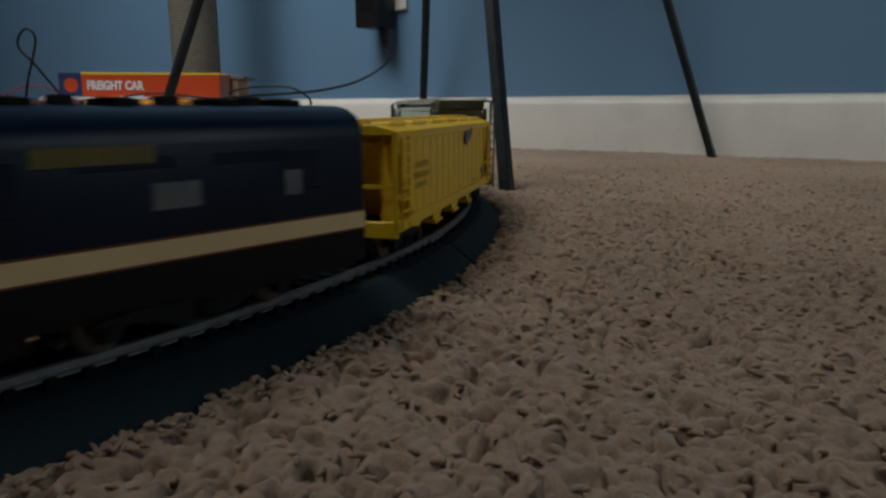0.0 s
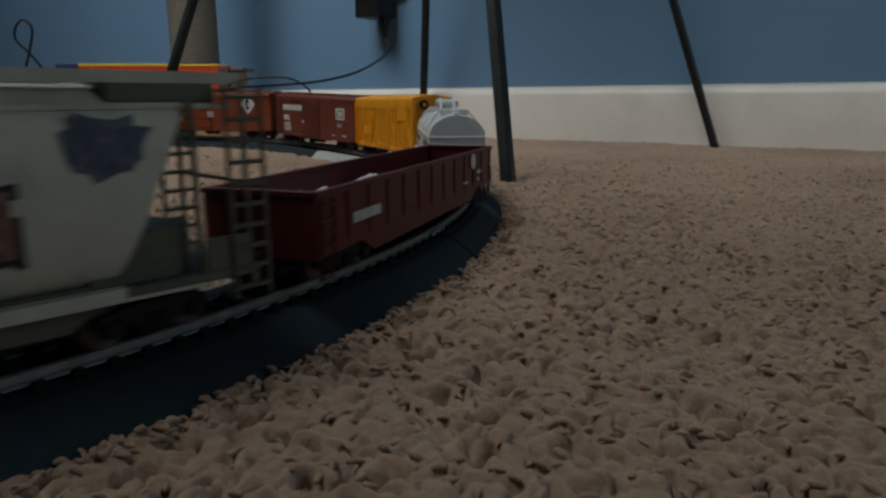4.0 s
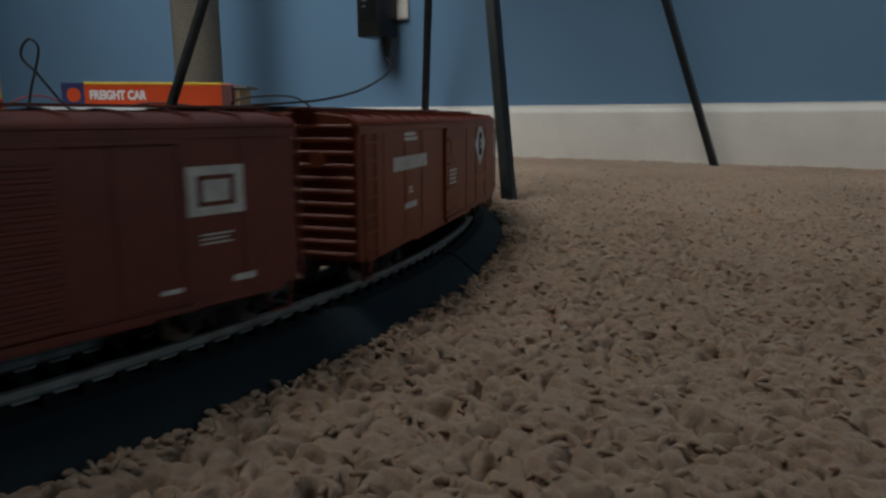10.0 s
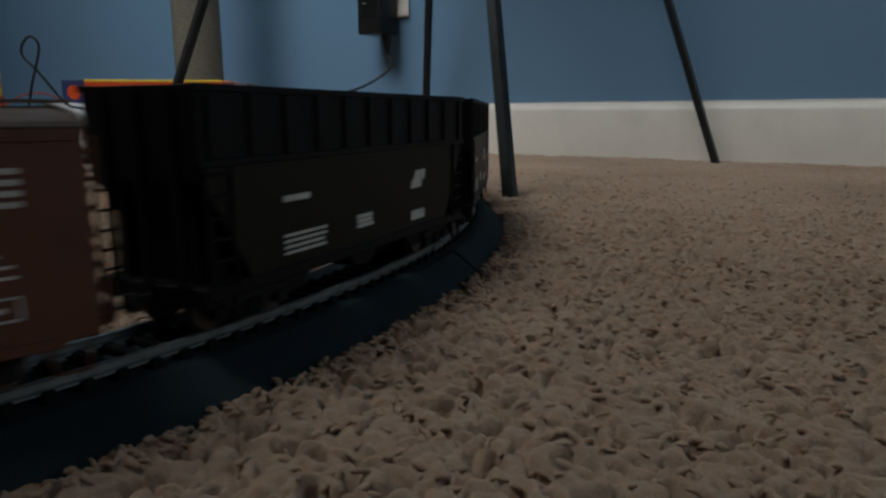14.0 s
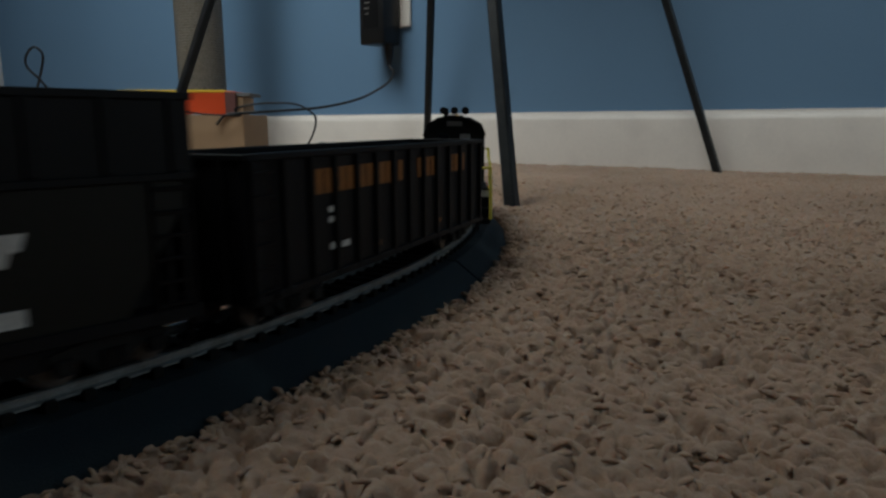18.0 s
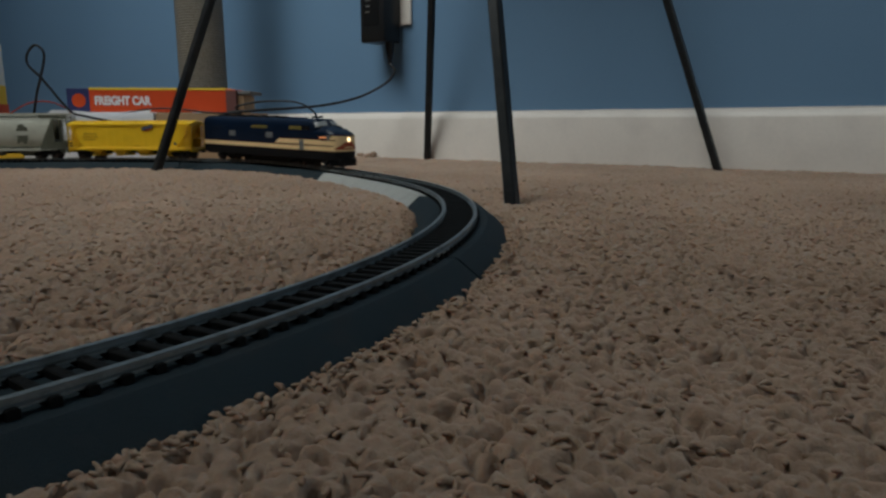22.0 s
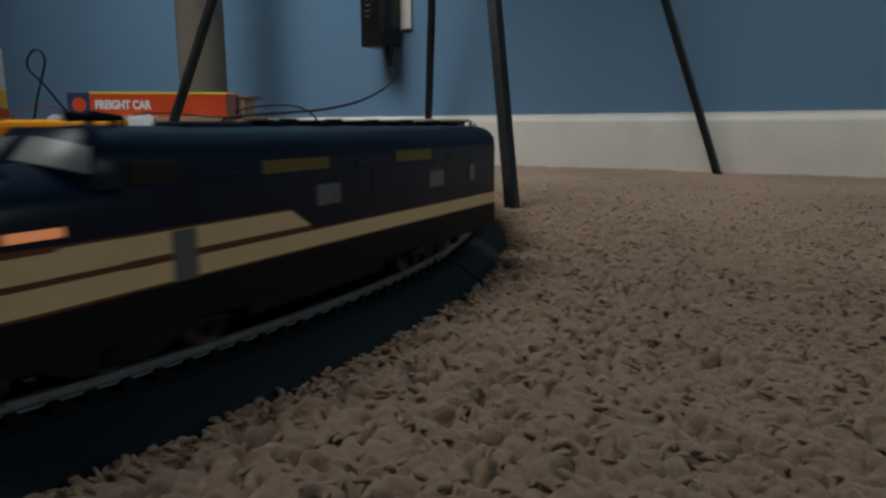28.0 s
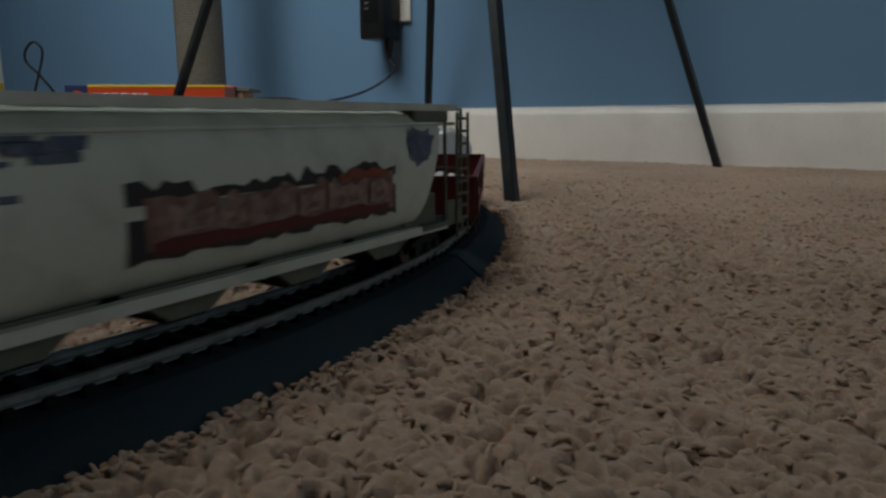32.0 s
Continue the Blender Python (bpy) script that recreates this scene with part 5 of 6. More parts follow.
    disc_mark(car, h * .985, M_greyend, .0580, .0300, .0070, .0110, "dark smudged patch of paint", 18, .2, 10, sides=(-1,))
    part("underframe", bx(-x * .95, x * .95, -.004, .004, .0065, .0112), M_under, car)
    gear(car, L, L * .76)
    return car


def black_hopper(label):
    L, W, z0, ze = .141, .0335, .0120, .0564
    car = start_car("hopper_car", label, "hopper", "black hopper cars of the model train")
    h, x = W / 2, L / 2
    zm = .0398
    # sloping floor sheets and open top
    for s in (1, -1):
        pts = [(-x + .016, z0), (x - .016, z0), (x - .0015, zm - .004), (x, zm), (-x, zm), (-x + .0015, zm - .004)]
        part("side_sheet", prism(pts, s * (h - .0012), s * (h - .0002), axis="y"), M_olive, car)
        part("extension", bx(-x, x, s * (h - .0010), s * h, zm, ze, bevel=.0002), M_black, car)
        part("belt_rail", bx(-x, x, s * (h - .0006), s * (h + .0008), zm - .0008, zm + .0008, bevel=.0002), M_black, car)
        part("rim", bx(-x - .0005, x + .0005, s * (h - .0012), s * (h + .0008), ze - .0014, ze + .0002, bevel=.0002), M_black, car)
        for i in range(11):
            xi = -x + .004 + (L - .008) * i / 10
            part("rib", bx(xi - .0010, xi + .0010, s * (h - .0002), s * (h + .0009), zm + .001, ze - .001, bevel=.0003), M_black, car)
        part("side_sill", bx(-x, x, s * (h - .0014), s * (h + .0004), z0 - .0026, z0 + .0004, bevel=.0003), M_black, car)
    for s in (1, -1):
        part("end_sheet", bx(s * (x - .001), s * x, -h + .001, h - .001, zm - .004, ze, bevel=.0002), M_black, car)
        for y in (-.010, 0, .010):
            part("end_post", bx(s * (x - .0002), s * (x + .0009), y - .0008, y + .0008, z0, ze - .001), M_black, car)
        part("slope_sheet", loft([[(s * (x - .002), -h + .0015, zm), (s * (x - .002), h - .0015, zm), (s * (x - .003), h - .0015, zm), (s * (x - .003), -h + .0015, zm)], [(s * (x - .034), -h + .0015, .010), (s * (x - .034), h - .0015, .010), (s * (x - .035), h - .0015, .010), (s * (x - .035), -h + .0015, .010)]]), M_black, car)
        part("end_sill", bx(s * (x - .0016), s * x, -h, h, z0 - .0040, z0 + .0006, bevel=.0003), M_black, car)
        part("end_platform", bx(s * (x - .0300), s * (x - .0016), -h + .0010, h - .0010, z0 - .0020, z0 + .0004, bevel=.0003), M_black, car)
        # black panel added to hold the deep shade of the open end
        part("end_panel", bx(s * (x - .0060), s * (x - .0050), -h + .0020, h - .0020, z0, zm - .003), M_black, car)
        for y in (1, -1):
            ladder(car, s * (x - .0055), y * (h + .0004), z0 - .001, zm, .0080, 6, M_black)
    # black triangles painted in for the shade below the slope sheets
    for sx in (1, -1):
        for s in (1, -1):
            part("end_infill", prism([(sx * (x - .0030), z0), (sx * (x - .0180), z0), (sx * (x - .0030), zm - .004)], s * (h - .0070), s * (h - .0060), axis="y"), M_black, car)
    for i in range(3):
        xi = -.036 + .036 * i
        b = prism([(xi - .0155, z0 + .004), (xi + .0155, z0 + .004), (xi + .0040, .0045), (xi - .0040, .0045)], -h + .003, h - .003, axis="y")
        part("hopper_bay", b, M_black, car)
    marks(car, h + .0000, M_letter, [(-.0423, -.0312, .0287, .0302)] + lines(-.0426, -.0225, .0152, .0212, 4, .5), "faded white data lettering")
    marks(car, h + .0000, M_letter, lines(-.0081, .0033, .0170, .0212, 3, .8), "white data panel")
    marks(car, h + .0000, M_letter, [(.0262, .0340, .0255, .0284, .0012), (.0288, .0366, .0282, .0314, .0012), (.0265, .0365, .0146, .0178)], "white slanted emblem", name="emblem")
    part("underframe", bx(-x * .97, x * .97, -.004, .004, .0065, .0105), M_under, car)
    stirrups(car, L, h, M_black)
    gear(car, L, L * .72)
    return car


def black_gondola():
    L, W, z0, z1 = .162, .0335, .0085, .0430
    car = start_car("gondola_car", "tall black open model gondola with amber lettering between ribs", "gondola")
    h, x = W / 2, L / 2
    part("body", tray(L, W - .0010, z0, z1, .0009, .0120), M_black, car)
    for s in (1, -1):
        part("rim", bx(-x, x, s * (h - .0016), s * (h + .0007), z1 - .0012, z1 + .0006, bevel=.0003), M_black, car)
        part("rim", bx(s * (x - .0012), s * (x + .0006), -h, h, z1 - .0010, z1 + .0006, bevel=.0003), M_black, car)
        part("side_sill", bx(-x, x, s * (h - .0012), s * (h + .0006), z0 - .0006, z0 + .0016, bevel=.0003), M_black, car)
        for i in range(14):
            xi = -x + .003 + (L - .006) * i / 13
            part("rib", bx(xi - .0010, xi + .0010, s * (h - .0008), s * (h + .0008), z0, z1 - .001, bevel=.0003), M_black, car)
        for y in (-.010, 0, .010):
            part("end_post", bx(s * (x - .0002), s * (x + .0010), y - .0008, y + .0008, z0, z1 - .001), M_black, car)
        ladder(car, s * (x - .005), s * (h + .0012), z0, z1 - .001, .0078, 6, M_black)
    pitch = (L - .006) / 13
    quads = []
    # letters between the ribs: bay, from and to in parts of the bay
    for i, a, c in ((2, .2, .5), (2, .56, .86), (3, .16, .48), (3, .54, .88), (4, .16, .46), (4, .52, .86), (5, .16, .54), (5, .6, .86), (6, .34, .62), (7, .62, .84), (8, .16, .5), (8, .6, .84), (10, .18, .44), (10, .54, .84), (11, .2, .46)):
        q = -(x - .003) + pitch * i
        quads.append((q + pitch * a, q + pitch * c, .0318, .0385))
    marks(car, h - .0004, M_amber, quads, "amber block lettering between the ribs")
    marks(car, h - .0004, M_letter, [(-.0455, -.0405, .0264, .0280), (-.0455, -.0405, .0236, .0252), (-.0388, -.0345, .0157, .0175), (-.0450, -.0410, .0160, .0178)], "small white data lettering")
    marks(car, h - .0004, M_amber, [(-.019, -.0145, .0125, .0140), (.031, .035, .0135, .0150)], "small amber print")
    part("underframe", bx(-x * .96, x * .96, -.004, .004, .0080, z0 + .0005), M_under, car)
    stirrups(car, L, h, M_black)
    gear(car, L, L * .72)
    return car


# ---------------------------------------------------------------- locomotives


def streamliner():
    L, W = .230, .0345
    car = start_car("locomotive", "dark blue streamlined model locomotive with cream stripe and lit headlamp", "locomotive", "locomotives of the model train")
    car.scale.x = 1.0
    h, x = W / 2, L / 2
    zb, ze, zr = .0090, .0415, .0505

    def ring(xx, wide, top, bottom, full=1.0):
        pts = []
        e = bottom + (top - bottom) * .80
        pts += [(xx, wide, bottom), (xx, wide, bottom + (e - bottom) * .5), (xx, wide, e)]
        for k in range(1, 10):
            a = math.pi * k / 10
            c, s = math.cos(a), math.sin(a)
            pts.append((xx, wide * math.copysign(abs(c) ** .65, c), e + (top - e) * abs(s) ** .8))
        pts += [(xx, -wide, e), (xx, -wide, bottom + (e - bottom) * .5), (xx, -wide, bottom)]
        return pts
    # carbody, then the cab roof falling to a rounded, raked nose
    secs = [ring(-x, h, zr, zb), ring(x - .063, h, zr, zb), ring(x - .053, h, zr + .0002, zb), ring(x - .047, h, zr - .0004, zb)]
    part("body", loft(secs), M_blue, car, smooth=40)
    # bulldog nose: upright round front, domed bonnet; u runs from flank to flank round the front
    x0, xs = x - .0470, x - .0300

    def wide(z):
        k = max(0, (z - .0345) / (.0440 - .0345))
        return h * (1 - .62 * k ** 2.4)

    def tip(z):
        k = max(0, (z - .0315) / (.0440 - .0315))
        return x - .0105 + .0008 * (.030 - min(z, .030)) / .02 - .0300 * k ** 2.2

    def skin(u, z, lift=0.0):
        a, sg = abs(u), (1 if u >= 0 else -1)
        w = wide(z) + lift
        if a > .62:
            return Vector((xs + (a - .62) / .38 * (x0 - xs), sg * w, z))
        f = a / .62 * math.pi / 2
        return Vector((xs + (tip(z) + lift - xs) * max(0, math.cos(f)) ** .66, sg * w * math.sin(f) ** .66, z))

    def coat(u0, u1, low, high, lift, n=24, base=skin, rows=3):
        """A layer of paint on the nose between two edges low(u) and high(u)."""
        secs = []
        for i in range(n + 1):
            u = u0 + (u1 - u0) * i / n
            za, zc = low(u), high(u)
            zz = [za + (zc - za) * k / rows for k in range(rows + 1)]
            secs.append([base(u, z, lift) for z in zz] + [base(u, z, -.0004) for z in zz[::-1]])
        return loft(secs)
    us = [-1, -.8] + [-.62 + 1.24 * i / 30 for i in range(31)] + [.8, 1]
    levels = [zb, .014, .018, .024, .029, .0315, .0335, .0355, .0372, .0388, .0402, .0414, .0424, .0432, .0438]
    part("nose", loft([[skin(u, z) for u in us] for z in levels]), M_blue, car, smooth=60)
    # cab front under the brow of the roof

    def cab(u, z, lift=0.0):
        k = max(0, (z - .0415) / (.0504 - .0415))
        f = abs(u) * math.pi / 2
        return Vector((x0 + (x - .0345 - .0080 * k ** 1.4 + lift - x0) * max(0, math.cos(f)) ** .85, (1 if u >= 0 else -1) * (h * (1 - .34 * k ** 2.2) + lift) * math.sin(f) ** .85, z))
    cu = [-1 + i / 14 for i in range(29)]
    part("cab_front", loft([[cab(u, z) for u in cu] for z in (.0385, .0400, .0415, .0430, .0450, .0465, .0480, .0490, .0498, .0503)]), M_blue, car, smooth=60)
    for s in (1, -1):
        part("windscreen", coat(s * .08, s * .78, lambda u: .0443 - .0040 * abs(u) ** 1.5, lambda u: .0487 - .0030 * abs(u) ** 1.5, .0003, 10, cab), M_pane, car, "windscreen pane with pale glare painted in")
        part("cab_window", bx(x - .0620, x - .0492, s * (h - .0002), s * (h + .0003), .0385, .0435, bevel=.0002), M_window, car, "cab side window")
        # side windows and number panels
        for q in (.0017, -.0621):
            part("window", bx(q - .0055, q + .0055, s * (h - .0002), s * (h + .00025), .0287, .0345, bevel=.0002), M_sidepane, car, "small square side window")
        part("door_line", bx(x - .0660, x - .0655, s * (h - .0002), s * (h + .0002), .012, .041), M_black, car)
        for q in (-.0946, -.026, .0530):
            part("door", bx(q - .0055, q + .0055, s * (h - .0003), s * (h + .0002), .0300, .0395, bevel=.0002), M_blue, car)
        for q in (-.081, -.052, -.022, .040):
            part("grille", bx(q - .010, q + .010, s * (h - .0003), s * (h + .00025), .0375, .0400, bevel=.0002), M_blue, car)
    # cream bands: one low band all along, a second one on the front third
    def band(x0, x1, z0, z1, mt, cut=0.0, label="", lift=.0003):
        for s in (1, -1):
            part("stripe", prism([(x0, z0), (x1, z0), (x1, z1), (x0 + cut, z1)], s * (h - .0003), s * (h + lift), axis="y"), mt, car, label)
    xf = x - .0468
    band(-x, xf, .0180, .0224, M_cream, 0, "cream painted stripe")
    band(-x, .0105, .0224, .0229, M_brownline, 0, "thin brown edge line", .00032)
    band(-x, xf, .0175, .0180, M_brownline, 0, "thin brown edge line", .00032)
    band(.0085, xf, .0224, .0240, M_brownline, .0020, "brown line between the stripes", .00032)
    band(.0105, xf, .0240, .0288, M_cream, .0076, "cream painted upper stripe")
    band(.0181, xf, .0288, .0293, M_brownline, 0, "thin brown edge line", .00032)
    for s in (1, -1):
        part("door_plate", bx(.0497, .0565, s * h, s * (h + .0005), .0176, .0286, bevel=.0002), M_lump, car, "grey-brown door step plate across the stripes")
    band(-x, xf, .0090, .0175, M_black, 0, "black lower skirt", .0002)

    # the cream runs round the nose, scalloped up under the bonnet
    def crest(u):
        k = min(1, max(0, (abs(u) - .40) / .18))
        return .0338 - .0048 * k * k * (3 - 2 * k)
    part("nose_paint", coat(-1, 1, lambda u: .0180, crest, .0003, 60, rows=5), M_cream, car, "cream painted nose")
    part("nose_skirt", coat(-1, 1, lambda u: .0092, lambda u: .0174, .0002, 60), M_black, car, "black lower skirt of the nose")
    part("nose_line", coat(-1, 1, lambda u: .0174, lambda u: .0180, .00034, 60, rows=1), M_brownline, car, "thin red-brown line")
    part("nose_line", coat(-1, 1, lambda u: crest(u) - .0001, lambda u: crest(u) + .0004, .00034, 60, rows=1), M_brownline, car, "thin red-brown line")
    for s in (1, -1):
        part("nose_line", coat(s * .40, s, lambda u: .0226, lambda u: .0238, .0004, 20, rows=1), M_brownline, car, "brown line on the nose")
        part("nose_line", coat(s * .33, s * .70, lambda u: .0284, lambda u: .0295, .0004, 20, rows=1), M_brownline, car, "brown line on the nose")
    part("nose_shield", coat(-.37, .37, lambda u: .0199, lambda u: min(.0273, max(.0200, .0202 + (.92 - math.sin(min(.62, abs(u)) / .62 * math.pi / 2) ** .66) / .62 * .0070)), .0005, 40), M_red, car, "red triangular nose shield")
    for k in range(5):
        part("lettering", bx(x - .0115, x - .0092, -.0058 + k * .0025, -.0042 + k * .0025, .0212, .0230, bevel=.0001), M_cream, car, "small pale bars on the shield")
    xl = x - .0105
    housing = part("headlamp", tube((xl - .010, 0, .0302), (xl + .0006, 0, .0302), .0031, None, 20), M_cream, car, "round headlamp housing")
    part("lamp_glass", tube((xl + .0005, 0, .0302), (xl + .0010, 0, .0302), .0024, None, 20, .0019), M_lamp, housing, "lit headlamp")
    for s in (1, -1):
        part("number_board", bx(x - .0352, x - .0245, s * (h - .001), s * (h + .0005), .0308, .0326, bevel=.0003), M_lampred, car, "glowing amber number board")
    # roof: fans, vents, horns
    roofx = (-.101, -.083, -.058, -.036, -.014, .008)
    for q in roofx:
        fan = part("roof_fan", tube((q, 0, zr - .0012), (q, 0, zr + .0012), .0058, None, 20), M_black, car)
        part("fan_cap", tube((q, 0, zr + .0010), (q, 0, zr + .0016), .0040, None, 16), M_roofgrey, fan)
    for q in (-.092, -.070, -.047, -.025, -.003):
        part("exhaust", bx(q - .0026, q + .0026, -.0020, .0020, zr - .0008, zr + .0020, bevel=.0004), M_black, car)
    part("roof_vent", bx(.018, .040, -.0060, .0060, zr - .0010, zr + .0010, bevel=.0006), M_blue, car)
    for s in (1, -1):
        part("horn", tube((x - .060, s * .004, zr + .0016), (x - .052, s * .004, zr + .0020), .0005, None, 8, .0012), M_black, car)
        part("horn_bracket", bx(x - .0580, x - .0565, s * .004 - .0006, s * .004 + .0006, zr - .0010, zr + .0018), M_black, car)
    # gold lettering on the flank
    marks(car, h + .0001, M_gold, blocks(-.0279, -.0009, .0388, .0420, 9, 0, .12), "gold name lettering")
    marks(car, h + .0001, M_gold, blocks(.0346, .0581, .0388, .0424, 9, 0, .12), "gold name lettering")
    marks(car, h + .0001, M_sidepane, [(.0896, .0946, .0290, .0350)], "pale square panel")
    # skirts, fuel tank, pilot
    part("underframe", bx(-x + .002, x - .022, -h + .002, h - .002, .0072, zb + .0006), M_under, car)
    part("fuel_tank", bx(-.032, .032, -h + .003, h - .003, .0028, .0085, bevel=.0010), M_under, car)
    pil = loft([[(x - .022, -h * .92, .0028), (x - .022, h * .92, .0028), (x - .022, h * .92, .0100), (x - .022, -h * .92, .0100)], [(x - .010, -h * .66, .0028), (x - .010, h * .66, .0028), (x - .010, h * .68, .0100), (x - .010, -h * .68, .0100)]])
    part("pilot", pil, M_black, car, "black front pilot")
    part("pilot_step", bx(x - .018, x - .0090, -h * .62, h * .62, .0036, .0046), M_black, car, "black pilot step")
    for s in (1, -1):
        truck(car, s * .067, base=.047, axles=3, r=.0052)
        coupler(car, x - .0085 if s > 0 else -x - .0005, s)
    car["spread"] = .134
    return car


def road_switcher():
    L, W = .184, .0300
    car = start_car("locomotive", "black model road switcher with yellow handrails and white sill", "locomotive", "locomotives of the model train")
    x, h = L / 2, .0165
    zs = .0195
    part("frame", bx(-x + .004, x - .004, -h, h, .0130, zs, bevel=.0003), M_black, car)
    for s in (1, -1):
        part("sill_stripe", bx(-x + .006, x - .011, s * h, s * (h + .0003), .0162, zs - .0002), M_sill, car, "white painted sill stripe")
        for q in (.0009, -.0136, -.0282, -.0424, -.0564):
            part("sill_post", bx(q - .0010, q + .0010, s * (h + .0001), s * (h + .0009), zs - .0016, zs + .0035, bevel=.0002), M_rail_yellow, car, "yellow stanchion foot on the sill")
    hw = .0115
    # long hood to the rear, cab ahead of it, low short hood in front
    long = bx(-x + .0145, .030, -hw, hw, zs, .0515, bevel=.0012, seg=2)
    hood = part("long_hood", long, M_enamel, car)
    for s in (1, -1):
        for i in range(8):
            q = -x + .022 + i * .0122
            part("hood_door", bx(q - .0050, q + .0050, s * (hw - .0002), s * (hw + .00015), zs + .003, .0440, bevel=.0002), M_enamel, hood)
        part("radiator_grille", bx(-x + .018, -x + .044, s * (hw - .0002), s * (hw + .0006), .0405, .0470, bevel=.0002), M_under, hood)
    part("hood_lip", bx(-x + .0145, .030, -hw - .0004, hw + .0004, .0503, .0510, bevel=.0002), M_enamel, car)
    cabp = [(-.0155, zs), (.0155, zs), (.0155, .0445), (.0135, .0495), (.0080, .0525), (0, .0535), (-.0080, .0525), (-.0135, .0495), (-.0155, .0445)]
    cab = part("cab", prism(cabp, .030, .054, bevel=.0004), M_enamel, car)
    part("cab_roof", prism([(-.0162, .0442), (-.0140, .0500), (-.0084, .0532), (0, .0542), (.0084, .0532), (.0140, .0500), (.0162, .0442), (.0152, .0440), (.0130, .0490), (.0078, .0520), (0, .0530), (-.0078, .0520), (-.0130, .0490), (-.0152, .0440)], .0285, .0555), M_enamel, cab)
    part("short_hood", bx(.054, x - .013, -hw, hw, zs, .0385, bevel=.0016, seg=2), M_enamel, car)
    part("number_board", bx(.0538, .0548, -.0040, .0040, .0490, .0515), M_lump, car, "grey number board with plain bars")
    for s in (1, -1):
        part("cab_window", bx(.0325, .0410, s * .0153, s * .0158, .0368, .0448, bevel=.0002), M_window, cab, "dark cab side window")
        # one front pane is pale with painted glare, the other dark
        part("cab_window", bx(.0537, .0544, s * .0055 - .0026, s * .0055 + .0026, .0400, .0450, bevel=.0002), M_pane if s > 0 else M_window, cab, "cab front window")
    disc_mark(car, .0156, M_letter, -.0392, .0311, .0082, .0038, "white oval emblem on the cab", 24)
    marks(car, .0157, M_black, [(-.0455, -.0330, .0302, .0307), (-.0455, -.0330, .0316, .0321)], "dark lines in the emblem", name="emblem")
    marks(car, .0156, M_letter, [(-.0425, -.0355, .0222, .0240)], "white number bar")
    # oval emblem on the short hood's front
    b = bmesh.new()
    bmesh.ops.create_cone(b, cap_ends=True, segments=24, radius1=.0042, radius2=.0042, depth=.0004)
    bmesh.ops.scale(b, verts=b.verts[:], vec=(.62, 1.35, 1))
    part("emblem", b, M_letter, car, "white oval emblem on the front hood", m=pose(x - .0128, 0, .031, 0, 90, 0))
    part("horn_cluster", rod([(.046, -.004, .0545), (.052, -.004, .0565), (.058, -.004, .0570)], .0011), M_black, car)
    b = bmesh.new()
    for y in (-.0055, 0, .0055):
        tube((.050, y, .0560), (.058, y, .0566), .0010, b, 8, .0020)
    part("horn", b, M_black, car, "black air horns")
    part("bell", tube((.0196, .002, .0510), (.0196, .002, .0552), .0022, None, 12, .0010), M_brass, car, "brass bell")
    part("engine_cover", bx(-.0094, .0150, -.0060, .0060, .0510, .0550, bevel=.0008), M_enamel, car)
    part("roof_fan", bx(-.0750, -.0453, -.0080, .0080, .0510, .0545, bevel=.0008), M_black, car)
    part("roof_fan", bx(-.038, -.018, -.0075, .0075, .0510, .0522, bevel=.0006), M_black, car)
    # handrails, with the rise beside the cab
    r = .00062
    for s in (1, -1):
        y = s * (h + .0002)
        part("handrail", rod([(-x + .006, y, .0300), (.0098, y, .0300), (.0128, y, .0375), (.030, s * .0162, .0375)], r), M_rail_yellow, car, "yellow wire handrail")
        part("handrail", rod([(.0477, s * .0164, .0373), (.066, y, .0378), (.0702, y, .0328), (.0790, y, .0318), (.0806, y, .0300), (.0812, y, .0090)], r * 1.15), M_rail_yellow, car, "yellow wire handrail")
        for q in (-x + .016, -.0564, -.0424, -.0282, -.0136, .0009):
            part("stanchion", rod([(q, y, zs - .002), (q, y, .0300)], r), M_black, car)
        for k in (1, -1):
            part("step_rail", rod([(k * (x - .001), y * .98, .0060), (k * (x - .001), y * .98, .0200), (k * (x - .004), y * .98, .0300), (k * (x - .007), y * .98, .0300)], r * 1.3), M_rail_yellow, car, "yellow step grab rail")
            part("step_rail", rod([(k * (x - .009), y * .98, .0060), (k * (x - .009), y * .98, .0170)], r * 1.3), M_rail_yellow if k < 0 else M_black, car)
            part("step", bx(k * (x - .010), k * (x - .0005), y * .70, y, .0052, .0062), M_black, car)
            part("step", bx(k * (x - .010), k * (x - .0005), y * .74, y, .0105, .0113), M_black, car)
    for k in (1, -1):
        part("end_rail", rod([(k * (x - .001), -h, .0300), (k * (x - .001), -h * .4, .0300), (k * (x - .001), -h * .3, .0235), (k * (x - .001), h * .3, .0235), (k * (x - .001), h * .4, .0300), (k * (x - .001), h, .0300)], r), M_rail_yellow, car, "yellow end handrail")
        part("pilot", bx(k * (x - .0045), k * (x - .0025), -h, h, .0035, zs, bevel=.0004), M_black, car)
        part("end_stripe", bx(k * (x - .0024), k * (x - .0021), -h, h, .0165, zs), M_letter, car, "white end stripe")
    part("walkway", bx(-x + .003, x - .003, -h, h, zs, zs + .0006), M_black, car)
    part("fuel_tank", bx(-.026, .026, -.0140, .0140, .0030, .0118, bevel=.0014), M_under, car)
    part("air_tank", tube((-.024, .0142, .0120), (.024, .0142, .0120), .0022, None, 10), M_under, car)
    for s in (1, -1):
        truck(car, s * .058, base=.0315, axles=2, r=.0056)
        coupler(car, s * (x + .0005), s)
    car["spread"] = .116
    return car


